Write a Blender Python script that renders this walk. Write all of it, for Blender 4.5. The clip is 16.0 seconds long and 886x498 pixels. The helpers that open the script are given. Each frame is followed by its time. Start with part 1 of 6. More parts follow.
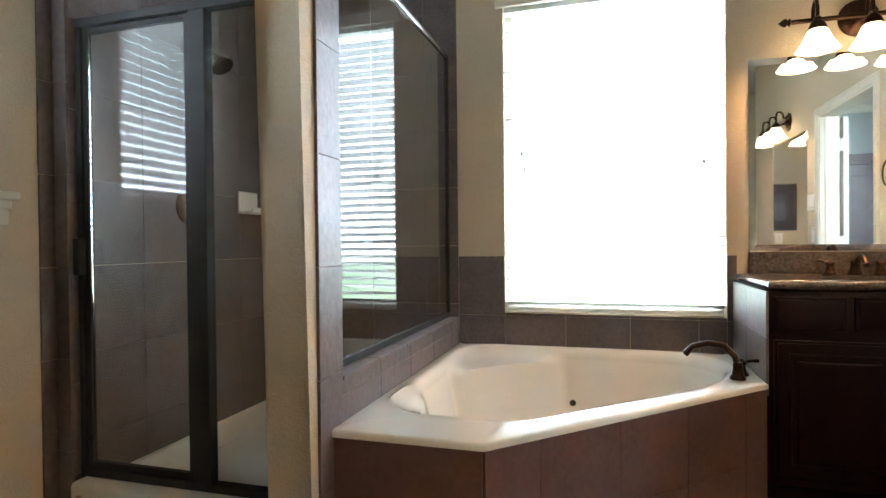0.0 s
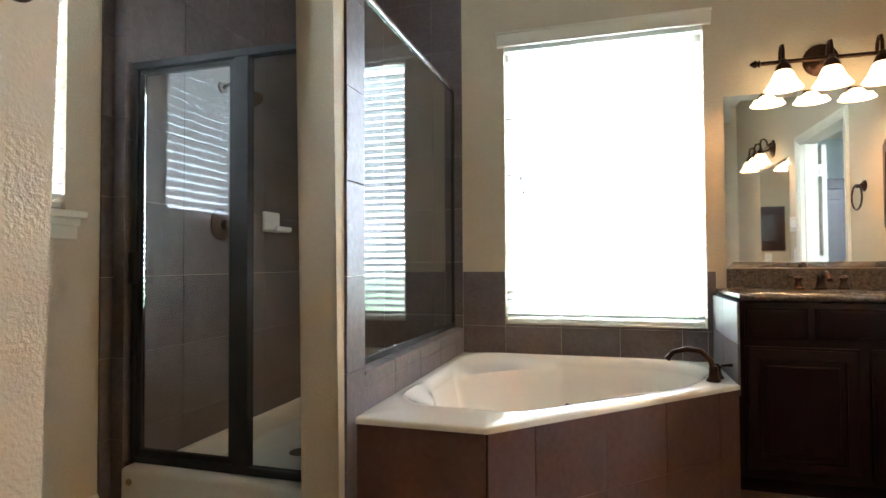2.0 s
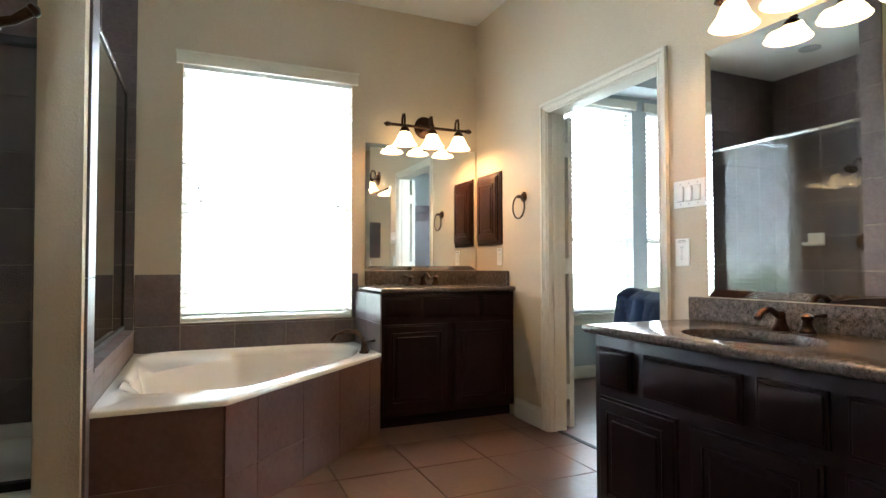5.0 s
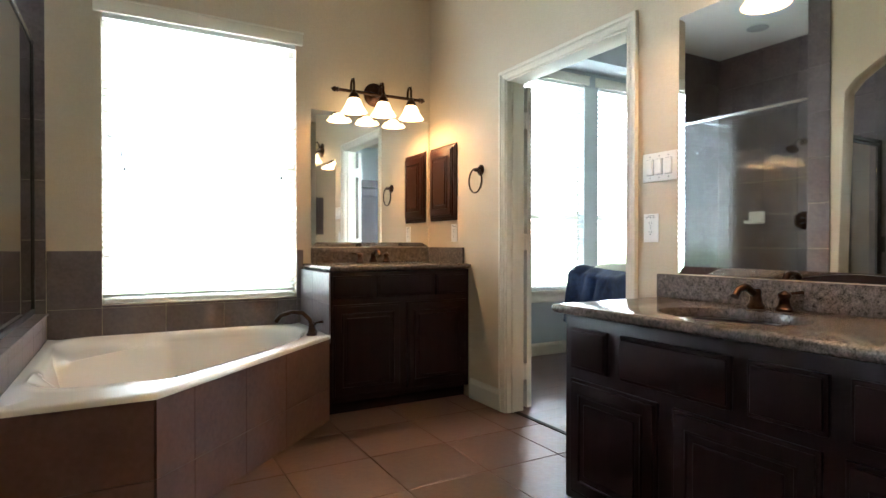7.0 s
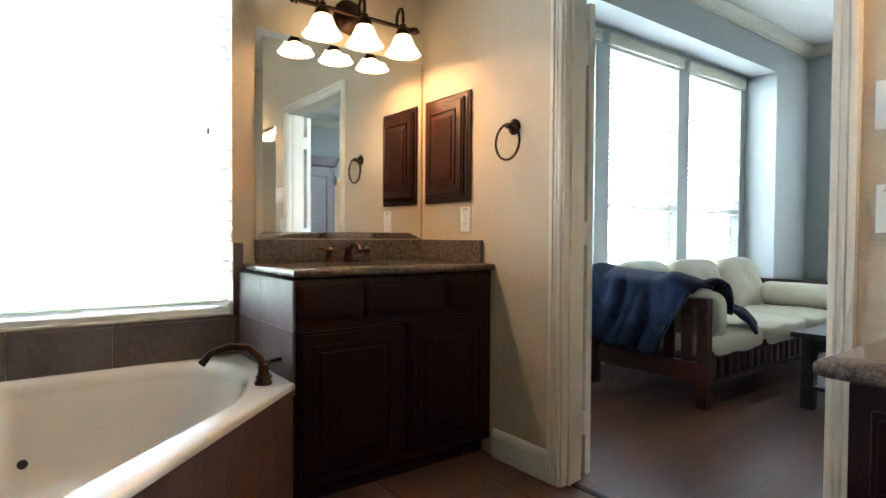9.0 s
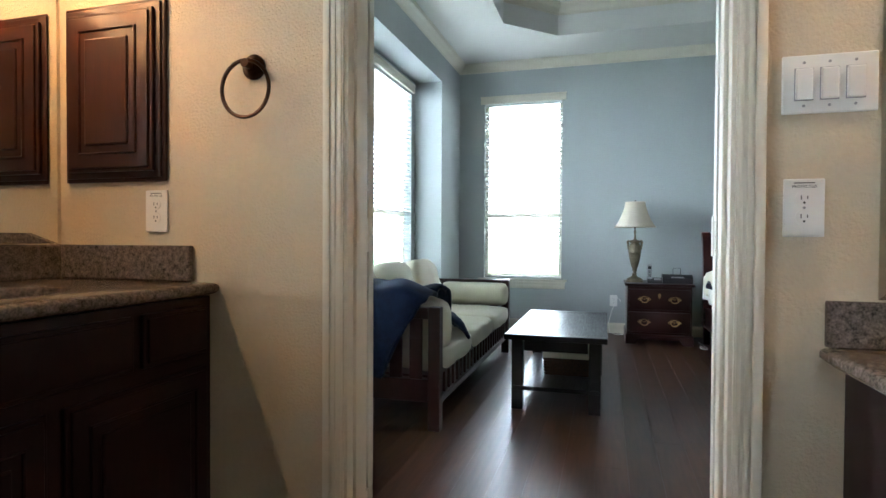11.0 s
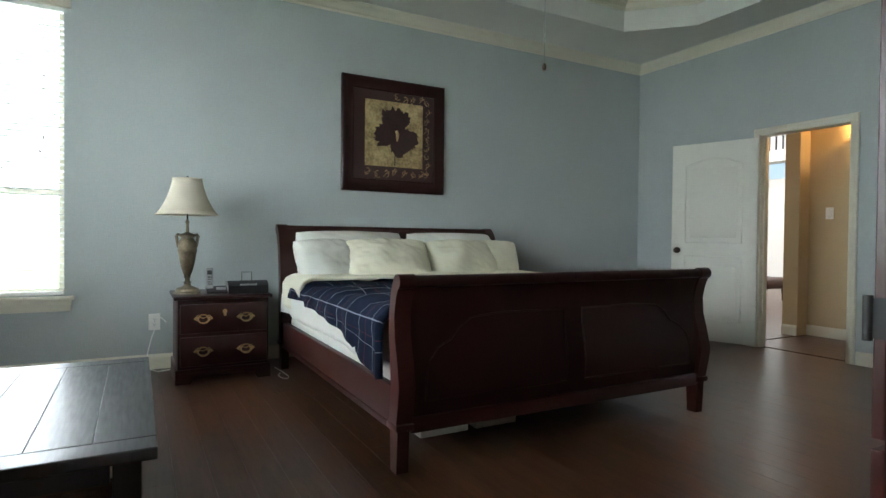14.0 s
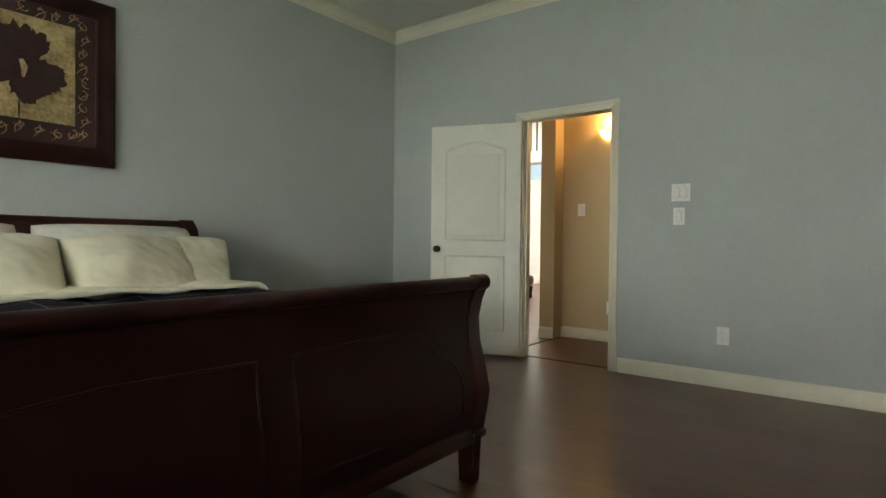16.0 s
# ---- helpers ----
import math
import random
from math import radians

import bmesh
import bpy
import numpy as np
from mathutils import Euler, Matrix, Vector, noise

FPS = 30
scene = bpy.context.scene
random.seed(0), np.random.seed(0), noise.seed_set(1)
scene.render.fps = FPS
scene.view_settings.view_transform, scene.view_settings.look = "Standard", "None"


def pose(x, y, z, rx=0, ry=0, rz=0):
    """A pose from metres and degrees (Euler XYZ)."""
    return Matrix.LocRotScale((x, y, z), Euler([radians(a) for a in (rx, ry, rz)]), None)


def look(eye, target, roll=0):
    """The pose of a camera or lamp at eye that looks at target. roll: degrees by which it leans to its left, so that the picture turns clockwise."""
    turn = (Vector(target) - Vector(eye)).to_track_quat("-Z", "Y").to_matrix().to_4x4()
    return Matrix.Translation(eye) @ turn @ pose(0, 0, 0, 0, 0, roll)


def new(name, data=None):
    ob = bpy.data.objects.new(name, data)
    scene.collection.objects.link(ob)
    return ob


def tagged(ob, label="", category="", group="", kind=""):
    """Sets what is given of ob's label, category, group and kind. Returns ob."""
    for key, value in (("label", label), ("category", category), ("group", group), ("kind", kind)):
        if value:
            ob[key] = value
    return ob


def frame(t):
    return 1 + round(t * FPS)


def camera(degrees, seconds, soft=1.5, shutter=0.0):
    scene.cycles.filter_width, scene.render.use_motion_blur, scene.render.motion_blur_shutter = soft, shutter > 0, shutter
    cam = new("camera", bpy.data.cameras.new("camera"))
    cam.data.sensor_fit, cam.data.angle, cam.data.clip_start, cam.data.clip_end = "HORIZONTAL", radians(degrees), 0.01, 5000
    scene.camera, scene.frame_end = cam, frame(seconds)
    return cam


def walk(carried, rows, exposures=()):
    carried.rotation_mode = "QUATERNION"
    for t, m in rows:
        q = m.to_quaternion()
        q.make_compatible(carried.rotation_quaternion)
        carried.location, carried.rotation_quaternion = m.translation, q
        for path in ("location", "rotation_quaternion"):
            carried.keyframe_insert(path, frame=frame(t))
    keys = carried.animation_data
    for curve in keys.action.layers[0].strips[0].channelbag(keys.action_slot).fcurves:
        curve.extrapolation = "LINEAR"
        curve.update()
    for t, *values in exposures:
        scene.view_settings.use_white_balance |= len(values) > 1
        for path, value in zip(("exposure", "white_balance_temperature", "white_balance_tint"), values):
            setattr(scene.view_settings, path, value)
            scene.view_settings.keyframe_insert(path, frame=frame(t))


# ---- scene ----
cam = camera(76.5, 16.0)
PATH = [
    (0, (0.417, 0.559, 1.064), (-0.147, 2.478, 1.044), -0.6),
    (0.5, (0.425, 0.556, 1.066), (-0.215, 2.451, 1.073), -0.5),
    (1, (0.443, 0.538, 1.062), (-0.245, 2.415, 1.103), -0.5),
    (1.5, (0.48, 0.467, 1.044), (-0.215, 2.342, 1.097), -0.5),
    (2, (0.471, 0.272, 1.042), (-0.096, 2.189, 1.093), -0.3),
    (2.5, (0.406, 0.168, 1.044), (0.076, 2.14, 1.097), -0.3),
    (3, (0.297, 0.017, 1.032), (0.207, 2.014, 1.095), -0.2),
    (3.5, (0.196, -0.112, 1.036), (0.339, 1.882, 1.096), -0.1),
    (4, (0.077, -0.231, 1.035), (0.495, 1.724, 1.095), -0.1),
    (4.5, (0.01, -0.307, 1.035), (0.649, 1.587, 1.098), -0.2),
    (5, (-0.02, -0.342, 1.038), (0.772, 1.493, 1.1), -0.1),
    (7.5, (-0.001, 0.077, 1.023), (0.982, 1.819, 0.993), 0.1),
    (8, (0.097, 0.421, 1.018), (1.081, 2.161, 0.981), 0.2),
    (10.5, (0.444, 1.857, 1.031), (2.241, 2.733, 0.993), 0.3),
    (11, (0.616, 1.982, 1.028), (2.536, 2.54, 0.994), 0.3),
    (11.5, (0.883, 2.068, 1.023), (2.857, 2.381, 0.985), 0.3),
    (12, (1.293, 2.174, 1.004), (3.289, 2.298, 0.971), 0.6),
    (12.5, (1.663, 2.177, 0.984), (3.661, 2.097, 0.956), 0.5),
    (13, (1.963, 2.145, 0.981), (3.932, 1.795, 0.957), 0.5),
    (13.5, (2.134, 2.119, 0.997), (4.005, 1.411, 0.965), 0.7),
    (14, (2.327, 2.019, 1.006), (4.082, 1.062, 0.973), 0.6),
    (14.5, (2.474, 1.916, 0.998), (4.103, 0.758, 0.967), 0.5),
    (15, (2.751, 1.715, 1.013), (4.234, 0.374, 0.981), 0.6),
    (15.5, (3.009, 1.408, 1.005), (4.345, -0.08, 0.973), 0.6),
    (16, (3.218, 1.007, 0.991), (4.435, -0.58, 0.964), 0.6),
]
walk(cam, [(t, look(eye, target, roll)) for t, eye, target, roll in PATH],
     [(0, 1.3, 5600, 10), (5, 1.22, 5600, 10), (8, 1.1, 5650, 10), (10.5, 0.65, 5550, 10), (11.5, 0.45, 5600, 10), (12.5, 0.32, 5650, 10), (13, 0.32, 5750, 10), (14, 0.46, 6150, 9), (14.5, 0.6, 6500, 9), (15, 0.56, 6750, 9), (16, 0.46, 7200, 8)])


# ---- world and daylight ----
world = bpy.data.worlds.new("sky")
scene.world = world
world.use_nodes = True
wn = world.node_tree.nodes
sky = wn.new("ShaderNodeTexSky")
sky.sky_type, sky.sun_disc = "NISHITA", False
sky.sun_elevation, sky.sun_rotation = radians(50), radians(215)
wn["Background"].inputs["Strength"].default_value = 0.12
world.node_tree.links.new(sky.outputs[0], wn["Background"].inputs["Color"])
sun = new("sun", bpy.data.lights.new("sun", "SUN"))
sun.data.energy, sun.data.angle, sun.data.color = 1.2, radians(12), (1, 0.96, 0.9)
sun.matrix_world = look((-6, -9, 14), (0, 0, 0))


def lamp(name, kind, at, energy, color, size=0.05):
    ob = new(name, bpy.data.lights.new(name, kind))
    ob.data.energy, ob.data.color = energy, color
    if kind == "POINT":
        ob.data.shadow_soft_size = size
    ob.location = at
    return ob


# ---- materials ----
MATS = {}


def material(name, colour, rough=0.5, metal=0.0, vary=0.12, scale=6.0, grain=60.0, bump=0.0, bump_scale=150.0, coat=0.0, spec=0.5, stretch=(1, 1, 1), second=None, pieces=0.0, sheen=0.0, wear=0.15):
    """A procedural surface: two scales of variation, gloss wear and fine relief."""
    m = bpy.data.materials.new(name)
    m.use_nodes = True
    nt = m.node_tree
    b = nt.nodes["Principled BSDF"]
    geo = nt.nodes.new("ShaderNodeNewGeometry")
    mp = nt.nodes.new("ShaderNodeMapping")
    mp.inputs["Scale"].default_value = stretch
    nt.links.new(geo.outputs["Position"], mp.inputs["Vector"])
    n1, n2 = nt.nodes.new("ShaderNodeTexNoise"), nt.nodes.new("ShaderNodeTexNoise")
    for n, sc, de in ((n1, scale, 4), (n2, grain, 6)):
        n.inputs["Scale"].default_value, n.inputs["Detail"].default_value = sc, de
        nt.links.new(mp.outputs[0], n.inputs["Vector"])
    mix = nt.nodes.new("ShaderNodeMath")
    mix.operation = "MULTIPLY_ADD"
    nt.links.new(n2.outputs[0], mix.inputs[0])
    mix.inputs[1].default_value = 0.5
    half = nt.nodes.new("ShaderNodeMath")
    half.operation = "MULTIPLY"
    half.inputs[1].default_value = 0.5
    nt.links.new(n1.outputs[0], half.inputs[0])
    nt.links.new(half.outputs[0], mix.inputs[2])
    src = mix.outputs[0]
    if pieces:
        info = nt.nodes.new("ShaderNodeObjectInfo")
        pm = nt.nodes.new("ShaderNodeMath")
        pm.operation = "MULTIPLY_ADD"
        pm.inputs[1].default_value = pieces
        nt.links.new(info.outputs["Random"], pm.inputs[0])
        nt.links.new(src, pm.inputs[2])
        sub = nt.nodes.new("ShaderNodeMath")
        sub.operation = "SUBTRACT"
        sub.inputs[1].default_value = pieces / 2
        nt.links.new(pm.outputs[0], sub.inputs[0])
        src = sub.outputs[0]
    ramp = nt.nodes.new("ShaderNodeValToRGB")
    lo = [c * (1 - vary) for c in colour]
    hi = list(second) if second else [min(1, c * (1 + vary)) for c in colour]
    ramp.color_ramp.elements[0].position, ramp.color_ramp.elements[1].position = 0.3, 0.7
    ramp.color_ramp.elements[0].color, ramp.color_ramp.elements[1].color = (*lo, 1), (*hi, 1)
    nt.links.new(src, ramp.inputs[0])
    nt.links.new(ramp.outputs[0], b.inputs["Base Color"])
    rr = nt.nodes.new("ShaderNodeMapRange")
    rr.inputs["To Min"].default_value, rr.inputs["To Max"].default_value = max(0.02, rough * (1 - wear)), min(1, rough * (1 + wear))
    nt.links.new((n2 if wear > 0.2 else n1).outputs[0], rr.inputs["Value"])
    nt.links.new(rr.outputs[0], b.inputs["Roughness"])
    b.inputs["Metallic"].default_value = metal
    b.inputs["Coat Weight"].default_value = coat
    b.inputs["Coat Roughness"].default_value = 0.12
    b.inputs["Specular IOR Level"].default_value = spec
    b.inputs["Sheen Weight"].default_value = sheen
    if bump:
        n3 = nt.nodes.new("ShaderNodeTexNoise")
        n3.inputs["Scale"].default_value, n3.inputs["Detail"].default_value = bump_scale, 3
        nt.links.new(mp.outputs[0], n3.inputs["Vector"])
        bp = nt.nodes.new("ShaderNodeBump")
        bp.inputs["Strength"].default_value, bp.inputs["Distance"].default_value = bump, 0.004
        nt.links.new(n3.outputs[0], bp.inputs["Height"])
        nt.links.new(bp.outputs[0], b.inputs["Normal"])
    MATS[name] = m
    return m


BEIGE = material("beige_paint", (0.58, 0.49, 0.35), 0.6, vary=0.05, scale=1.5, grain=60, bump=0.85, bump_scale=125)
BLUE = material("blue_grey_paint", (0.43, 0.46, 0.45), 0.6, vary=0.05, scale=1.5, grain=60, bump=0.85, bump_scale=125)
WHITE = material("white_ceiling_paint", (0.74, 0.73, 0.68), 0.8, vary=0.03, scale=2, bump=0.35, bump_scale=120)
TRIM = material("cream_trim_paint", (0.72, 0.68, 0.56), 0.45, vary=0.04, scale=5, grain=90, bump=0.05)
DOORW = material("white_door_paint", (0.74, 0.72, 0.64), 0.4, vary=0.03, scale=4, bump=0.05)
SLATE = material("slate_tile", (0.128, 0.1, 0.099), 0.42, vary=0.3, scale=7, grain=50, bump=0.5, bump_scale=28, pieces=0.18)
APRON = material("brown_tile", (0.125, 0.064, 0.053), 0.36, vary=0.25, scale=6, grain=45, bump=0.4, bump_scale=26, pieces=0.08)
FLOORT = material("brown_floor_tile", (0.105, 0.054, 0.038), 0.42, vary=0.25, scale=6, grain=50, bump=0.3, bump_scale=25, pieces=0.25)
GROUT = material("dark_grout", (0.075, 0.06, 0.055), 0.9, vary=0.2, scale=20)
GROUTL = material("floor_grout", (0.07, 0.055, 0.045), 0.9, vary=0.2, scale=20)
PLANK = material("hardwood_plank", (0.066, 0.025, 0.0135), 0.3, vary=0.3, scale=3, grain=11, stretch=(0.5, 5, 5), pieces=0.1, second=(0.125, 0.05, 0.027), bump=0.025, bump_scale=6)
GRANITE = material("speckled_granite", (0.014, 0.012, 0.012), 0.14, vary=0.6, scale=75, grain=210, second=(0.24, 0.195, 0.165), spec=0.35)
ESPRESSO = material("espresso_cabinet", (0.0125, 0.0046, 0.0046), 0.36, vary=0.3, scale=4, grain=30, stretch=(6, 6, 0.6), spec=0.13)
MAHOG = material("mahogany_panel", (0.034, 0.0105, 0.007), 0.34, vary=0.3, scale=4, grain=30, stretch=(6, 6, 0.6), spec=0.3)
CHERRY = material("cherry_wood", (0.034, 0.0078, 0.0058), 0.32, vary=0.15, scale=2, grain=40, stretch=(3, 0.8, 3), coat=0.15, spec=0.35)
CHERRYD = material("dark_cherry_wood", (0.02, 0.0048, 0.0042), 0.36, vary=0.15, scale=2, grain=40, stretch=(0.8, 1, 4), coat=0.1, spec=0.3)
SOFAW = material("mahogany_sofa_wood", (0.04, 0.011, 0.008), 0.35, vary=0.35, scale=3, grain=24, stretch=(3, 3, 0.8), coat=0.2)
BLACKW = material("black_stained_wood", (0.008, 0.006, 0.007), 0.36, vary=0.5, scale=4, grain=14, stretch=(0.6, 6, 6), spec=0.5, coat=0.08, wear=0.35)
BRONZE = material("oil_rubbed_bronze", (0.05, 0.026, 0.017), 0.32, metal=0.9, vary=0.5, scale=30, grain=120)
DARKMETAL = material("dark_bronze_rail", (0.014, 0.012, 0.012), 0.7, metal=0.0, vary=0.3, scale=15)
CHROME = material("brushed_rail", (0.5, 0.5, 0.5), 0.25, metal=1.0, vary=0.1)
BRASS = material("aged_brass", (0.42, 0.31, 0.15), 0.34, metal=1.0, vary=0.3, scale=40)
PEWTER = material("antique_pewter", (0.2, 0.165, 0.11), 0.4, metal=0.75, vary=0.4, scale=30, grain=90)
ACRYLIC = material("white_acrylic", (0.82, 0.79, 0.72), 0.12, vary=0.02, scale=3, coat=0.5)
PAN = material("shower_pan", (0.72, 0.69, 0.62), 0.4, vary=0.05, scale=8, bump=0.15, bump_scale=200)
PLASTIC = material("white_plastic", (0.82, 0.81, 0.77), 0.3, vary=0.02)
BLACKP = material("black_plastic", (0.012, 0.012, 0.013), 0.35, vary=0.3, scale=30)
GREYP = material("silver_plastic", (0.35, 0.35, 0.35), 0.35, vary=0.1)
CREAM = material("cream_upholstery", (0.68, 0.63, 0.48), 0.95, vary=0.07, scale=9, grain=200, bump=0.6, bump_scale=260, sheen=0.3)
PILLOW = material("ivory_cotton", (0.78, 0.74, 0.58), 0.9, vary=0.05, scale=10, grain=150, bump=0.25, bump_scale=18, sheen=0.2)
SHEET = material("white_cotton", (0.8, 0.79, 0.73), 0.9, vary=0.04, scale=10, bump=0.2, bump_scale=16)
THROW = material("navy_fleece", (0.004, 0.0075, 0.02), 0.95, vary=0.6, scale=3, grain=26, second=(0.013, 0.024, 0.062), bump=0.4, bump_scale=90, spec=0.06, sheen=0.12)
SHADE = material("ivory_lampshade", (0.72, 0.64, 0.52), 0.85, vary=0.06, scale=12, grain=160, bump=0.2, bump_scale=220)
BLIND = material("white_blind_slat", (0.82, 0.83, 0.8), 0.45, vary=0.02)
WICKER = material("brown_wicker", (0.07, 0.035, 0.02), 0.8, vary=0.5, scale=50, grain=120, bump=0.9, bump_scale=90)
CARD = material("white_cardboard", (0.55, 0.54, 0.5), 0.85, vary=0.08, scale=10)
GRASS = material("lawn", (0.06, 0.11, 0.03), 0.95, vary=0.5, scale=2, grain=60)
LEATHER = material("brown_leather", (0.06, 0.022, 0.012), 0.45, vary=0.3, scale=12, bump=0.3)
HALLW = material("tan_hall_paint", (0.5, 0.38, 0.22), 0.6, vary=0.04, scale=2, bump=0.4, bump_scale=160)
CANVAS = material("aged_gold_canvas", (0.2, 0.13, 0.045), 0.7, vary=0.45, scale=8, grain=45, second=(0.52, 0.4, 0.2))
PETAL = material("dark_flower_paint", (0.028, 0.008, 0.008), 0.6, vary=0.6, scale=14, grain=50)
MATB = material("oxblood_mat_board", (0.032, 0.012, 0.01), 0.6, vary=0.3, scale=12)
VINE = material("gold_scroll_paint", (0.3, 0.2, 0.1), 0.5, vary=0.3)
INK = material("grey_ink", (0.05, 0.05, 0.05), 0.6, vary=0.05)


def glass(name, tint=(1, 1, 1), rough=0.0, ior=1.5):
    m = bpy.data.materials.new(name)
    m.use_nodes = True
    b = m.node_tree.nodes["Principled BSDF"]
    b.inputs["Base Color"].default_value = (*tint, 1)
    b.inputs["Transmission Weight"].default_value = 1.0
    b.inputs["Roughness"].default_value = rough
    b.inputs["IOR"].default_value = ior
    return m


def glow(name, colour, strength):
    m = bpy.data.materials.new(name)
    m.use_nodes = True
    b = m.node_tree.nodes["Principled BSDF"]
    b.inputs["Base Color"].default_value = (*colour, 1)
    b.inputs["Roughness"].default_value = 0.4
    b.inputs["Emission Color"].default_value = (*colour, 1)
    b.inputs["Emission Strength"].default_value = strength
    return m


GLASS = glass("shower_glass", (0.93, 0.97, 0.96), ior=1.34)
PANE = glass("window_glass")
MIRROR = material("mirror_silver", (0.86, 0.87, 0.85), 0.02, metal=1.0, vary=0.005)
SHADEGLOW = glow("lit_alabaster_glass", (1.0, 0.7, 0.36), 2.6)
SCONCEGLOW = glow("lit_amber_glass", (1.0, 0.62, 0.2), 4.0)


def daylight(strength):
    """Bright hazy distance: pale sky above, sunlit lawn and far hedge below."""
    m = bpy.data.materials.new("hazy_daylight")
    m.use_nodes = True
    nt = m.node_tree
    nt.nodes.clear()
    out, em, geo = nt.nodes.new("ShaderNodeOutputMaterial"), nt.nodes.new("ShaderNodeEmission"), nt.nodes.new("ShaderNodeNewGeometry")
    sep, ramp, ns = nt.nodes.new("ShaderNodeSeparateXYZ"), nt.nodes.new("ShaderNodeValToRGB"), nt.nodes.new("ShaderNodeTexNoise")
    add, mr = nt.nodes.new("ShaderNodeMath"), nt.nodes.new("ShaderNodeMapRange")
    ns.inputs["Scale"].default_value, ns.inputs["Detail"].default_value = 1.5, 5
    nt.links.new(geo.outputs["Position"], sep.inputs[0])
    nt.links.new(geo.outputs["Position"], ns.inputs["Vector"])
    add.operation = "MULTIPLY_ADD"
    add.inputs[1].default_value = 0.9
    nt.links.new(ns.outputs[0], add.inputs[0])
    nt.links.new(sep.outputs["Z"], add.inputs[2])
    mr.inputs["From Min"].default_value, mr.inputs["From Max"].default_value = -1.5, 14.0
    nt.links.new(add.outputs[0], mr.inputs["Value"])
    cr = ramp.color_ramp
    cr.elements[0].position, cr.elements[0].color = 0.08, (0.06, 0.08, 0.045, 1)
    cr.elements[1].position, cr.elements[1].color = 0.3, (0.62, 0.66, 0.68, 1)
    for at, colour in ((0.165, (0.075, 0.1, 0.06, 1)), (0.2, (0.45, 0.49, 0.47, 1)), (0.8, (1.0, 1.06, 1.12, 1))):
        cr.elements.new(at).color = colour
    nt.links.new(mr.outputs[0], ramp.inputs[0])
    nt.links.new(ramp.outputs[0], em.inputs["Color"])
    em.inputs["Strength"].default_value = strength
    nt.links.new(em.outputs[0], out.inputs["Surface"])
    return m


DAY = daylight(24.0)


def plaid():
    m = material("navy_plaid_cotton", (0.007, 0.011, 0.026), 0.95, vary=0.4, scale=10, grain=150, bump=0.3, bump_scale=30, second=(0.014, 0.021, 0.042), spec=0.08)
    nt = m.node_tree
    b = nt.nodes["Principled BSDF"]
    base = b.inputs["Base Color"].links[0].from_socket
    uv = nt.nodes.new("ShaderNodeTexCoord")
    sep = nt.nodes.new("ShaderNodeSeparateXYZ")
    nt.links.new(uv.outputs["UV"], sep.inputs[0])
    for axis, period, offset, width, colour, amount in (("X", 0.16, 0.0, 0.03, (0.5, 0.52, 0.55), 0.4), ("Y", 0.16, 0.03, 0.03, (0.5, 0.52, 0.55), 0.4), ("X", 0.32, 0.08, 0.02, (0.16, 0.03, 0.035), 0.45), ("Y", 0.32, 0.1, 0.02, (0.16, 0.03, 0.035), 0.45)):
        a, mo, lt, mx = nt.nodes.new("ShaderNodeMath"), nt.nodes.new("ShaderNodeMath"), nt.nodes.new("ShaderNodeMath"), nt.nodes.new("ShaderNodeMix")
        a.operation, mo.operation, lt.operation = "MULTIPLY_ADD", "FRACT", "LESS_THAN"
        a.inputs[1].default_value, a.inputs[2].default_value = 1 / period, offset / period + 10
        lt.inputs[1].default_value = width
        mx.data_type = "RGBA"
        nt.links.new(sep.outputs[axis], a.inputs[0])
        nt.links.new(a.outputs[0], mo.inputs[0])
        nt.links.new(mo.outputs[0], lt.inputs[0])
        f = nt.nodes.new("ShaderNodeMath")
        f.operation = "MULTIPLY"
        f.inputs[1].default_value = amount
        nt.links.new(lt.outputs[0], f.inputs[0])
        nt.links.new(f.outputs[0], mx.inputs["Factor"])
        nt.links.new(base, mx.inputs["A"])
        mx.inputs["B"].default_value = (*colour, 1)
        base = mx.outputs["Result"]
    nt.links.new(base, b.inputs["Base Color"])
    return m


PLAID = plaid()


# ---- shaping ----
def box(bm, lo, hi, bevel=0.0, seg=2):
    """A block from corner lo to corner hi, its edges rounded by bevel."""
    c = [(a + b) / 2 for a, b in zip(lo, hi)]
    s = [abs(b - a) for a, b in zip(lo, hi)]
    r = bmesh.ops.create_cube(bm, size=1, matrix=Matrix.Translation(c) @ Matrix.Diagonal((*s, 1)))
    if bevel:
        edges = list({e for v in r["verts"] for e in v.link_edges})
        bmesh.ops.bevel(bm, geom=edges, offset=min(bevel, min(s) * 0.45), segments=seg, profile=0.5, affect="EDGES")


def rod(bm, a, b, r0, r1=None, n=16):
    """A round bar from a to b."""
    a, b = Vector(a), Vector(b)
    d = b - a
    m = Matrix.Translation((a + b) / 2) @ d.to_track_quat("Z", "Y").to_matrix().to_4x4()
    bmesh.ops.create_cone(bm, cap_ends=True, segments=n, radius1=r0, radius2=r0 if r1 is None else r1, depth=d.length, matrix=m)


def turned(bm, profile, at=(0, 0, 0), n=28, m=None):
    """A turned shape: radius and height along its axis."""
    m = m or Matrix.Translation(at)
    rings = []
    for r, z in profile:
        rings.append([bm.verts.new(m @ Vector((max(r, 0.0004) * math.cos(2 * math.pi * i / n), max(r, 0.0004) * math.sin(2 * math.pi * i / n), z))) for i in range(n)])
    for p, q in zip(rings, rings[1:]):
        for i in range(n):
            bm.faces.new((p[i], p[(i + 1) % n], q[(i + 1) % n], q[i]))
    bm.faces.new(rings[0][::-1])
    bm.faces.new(rings[-1])


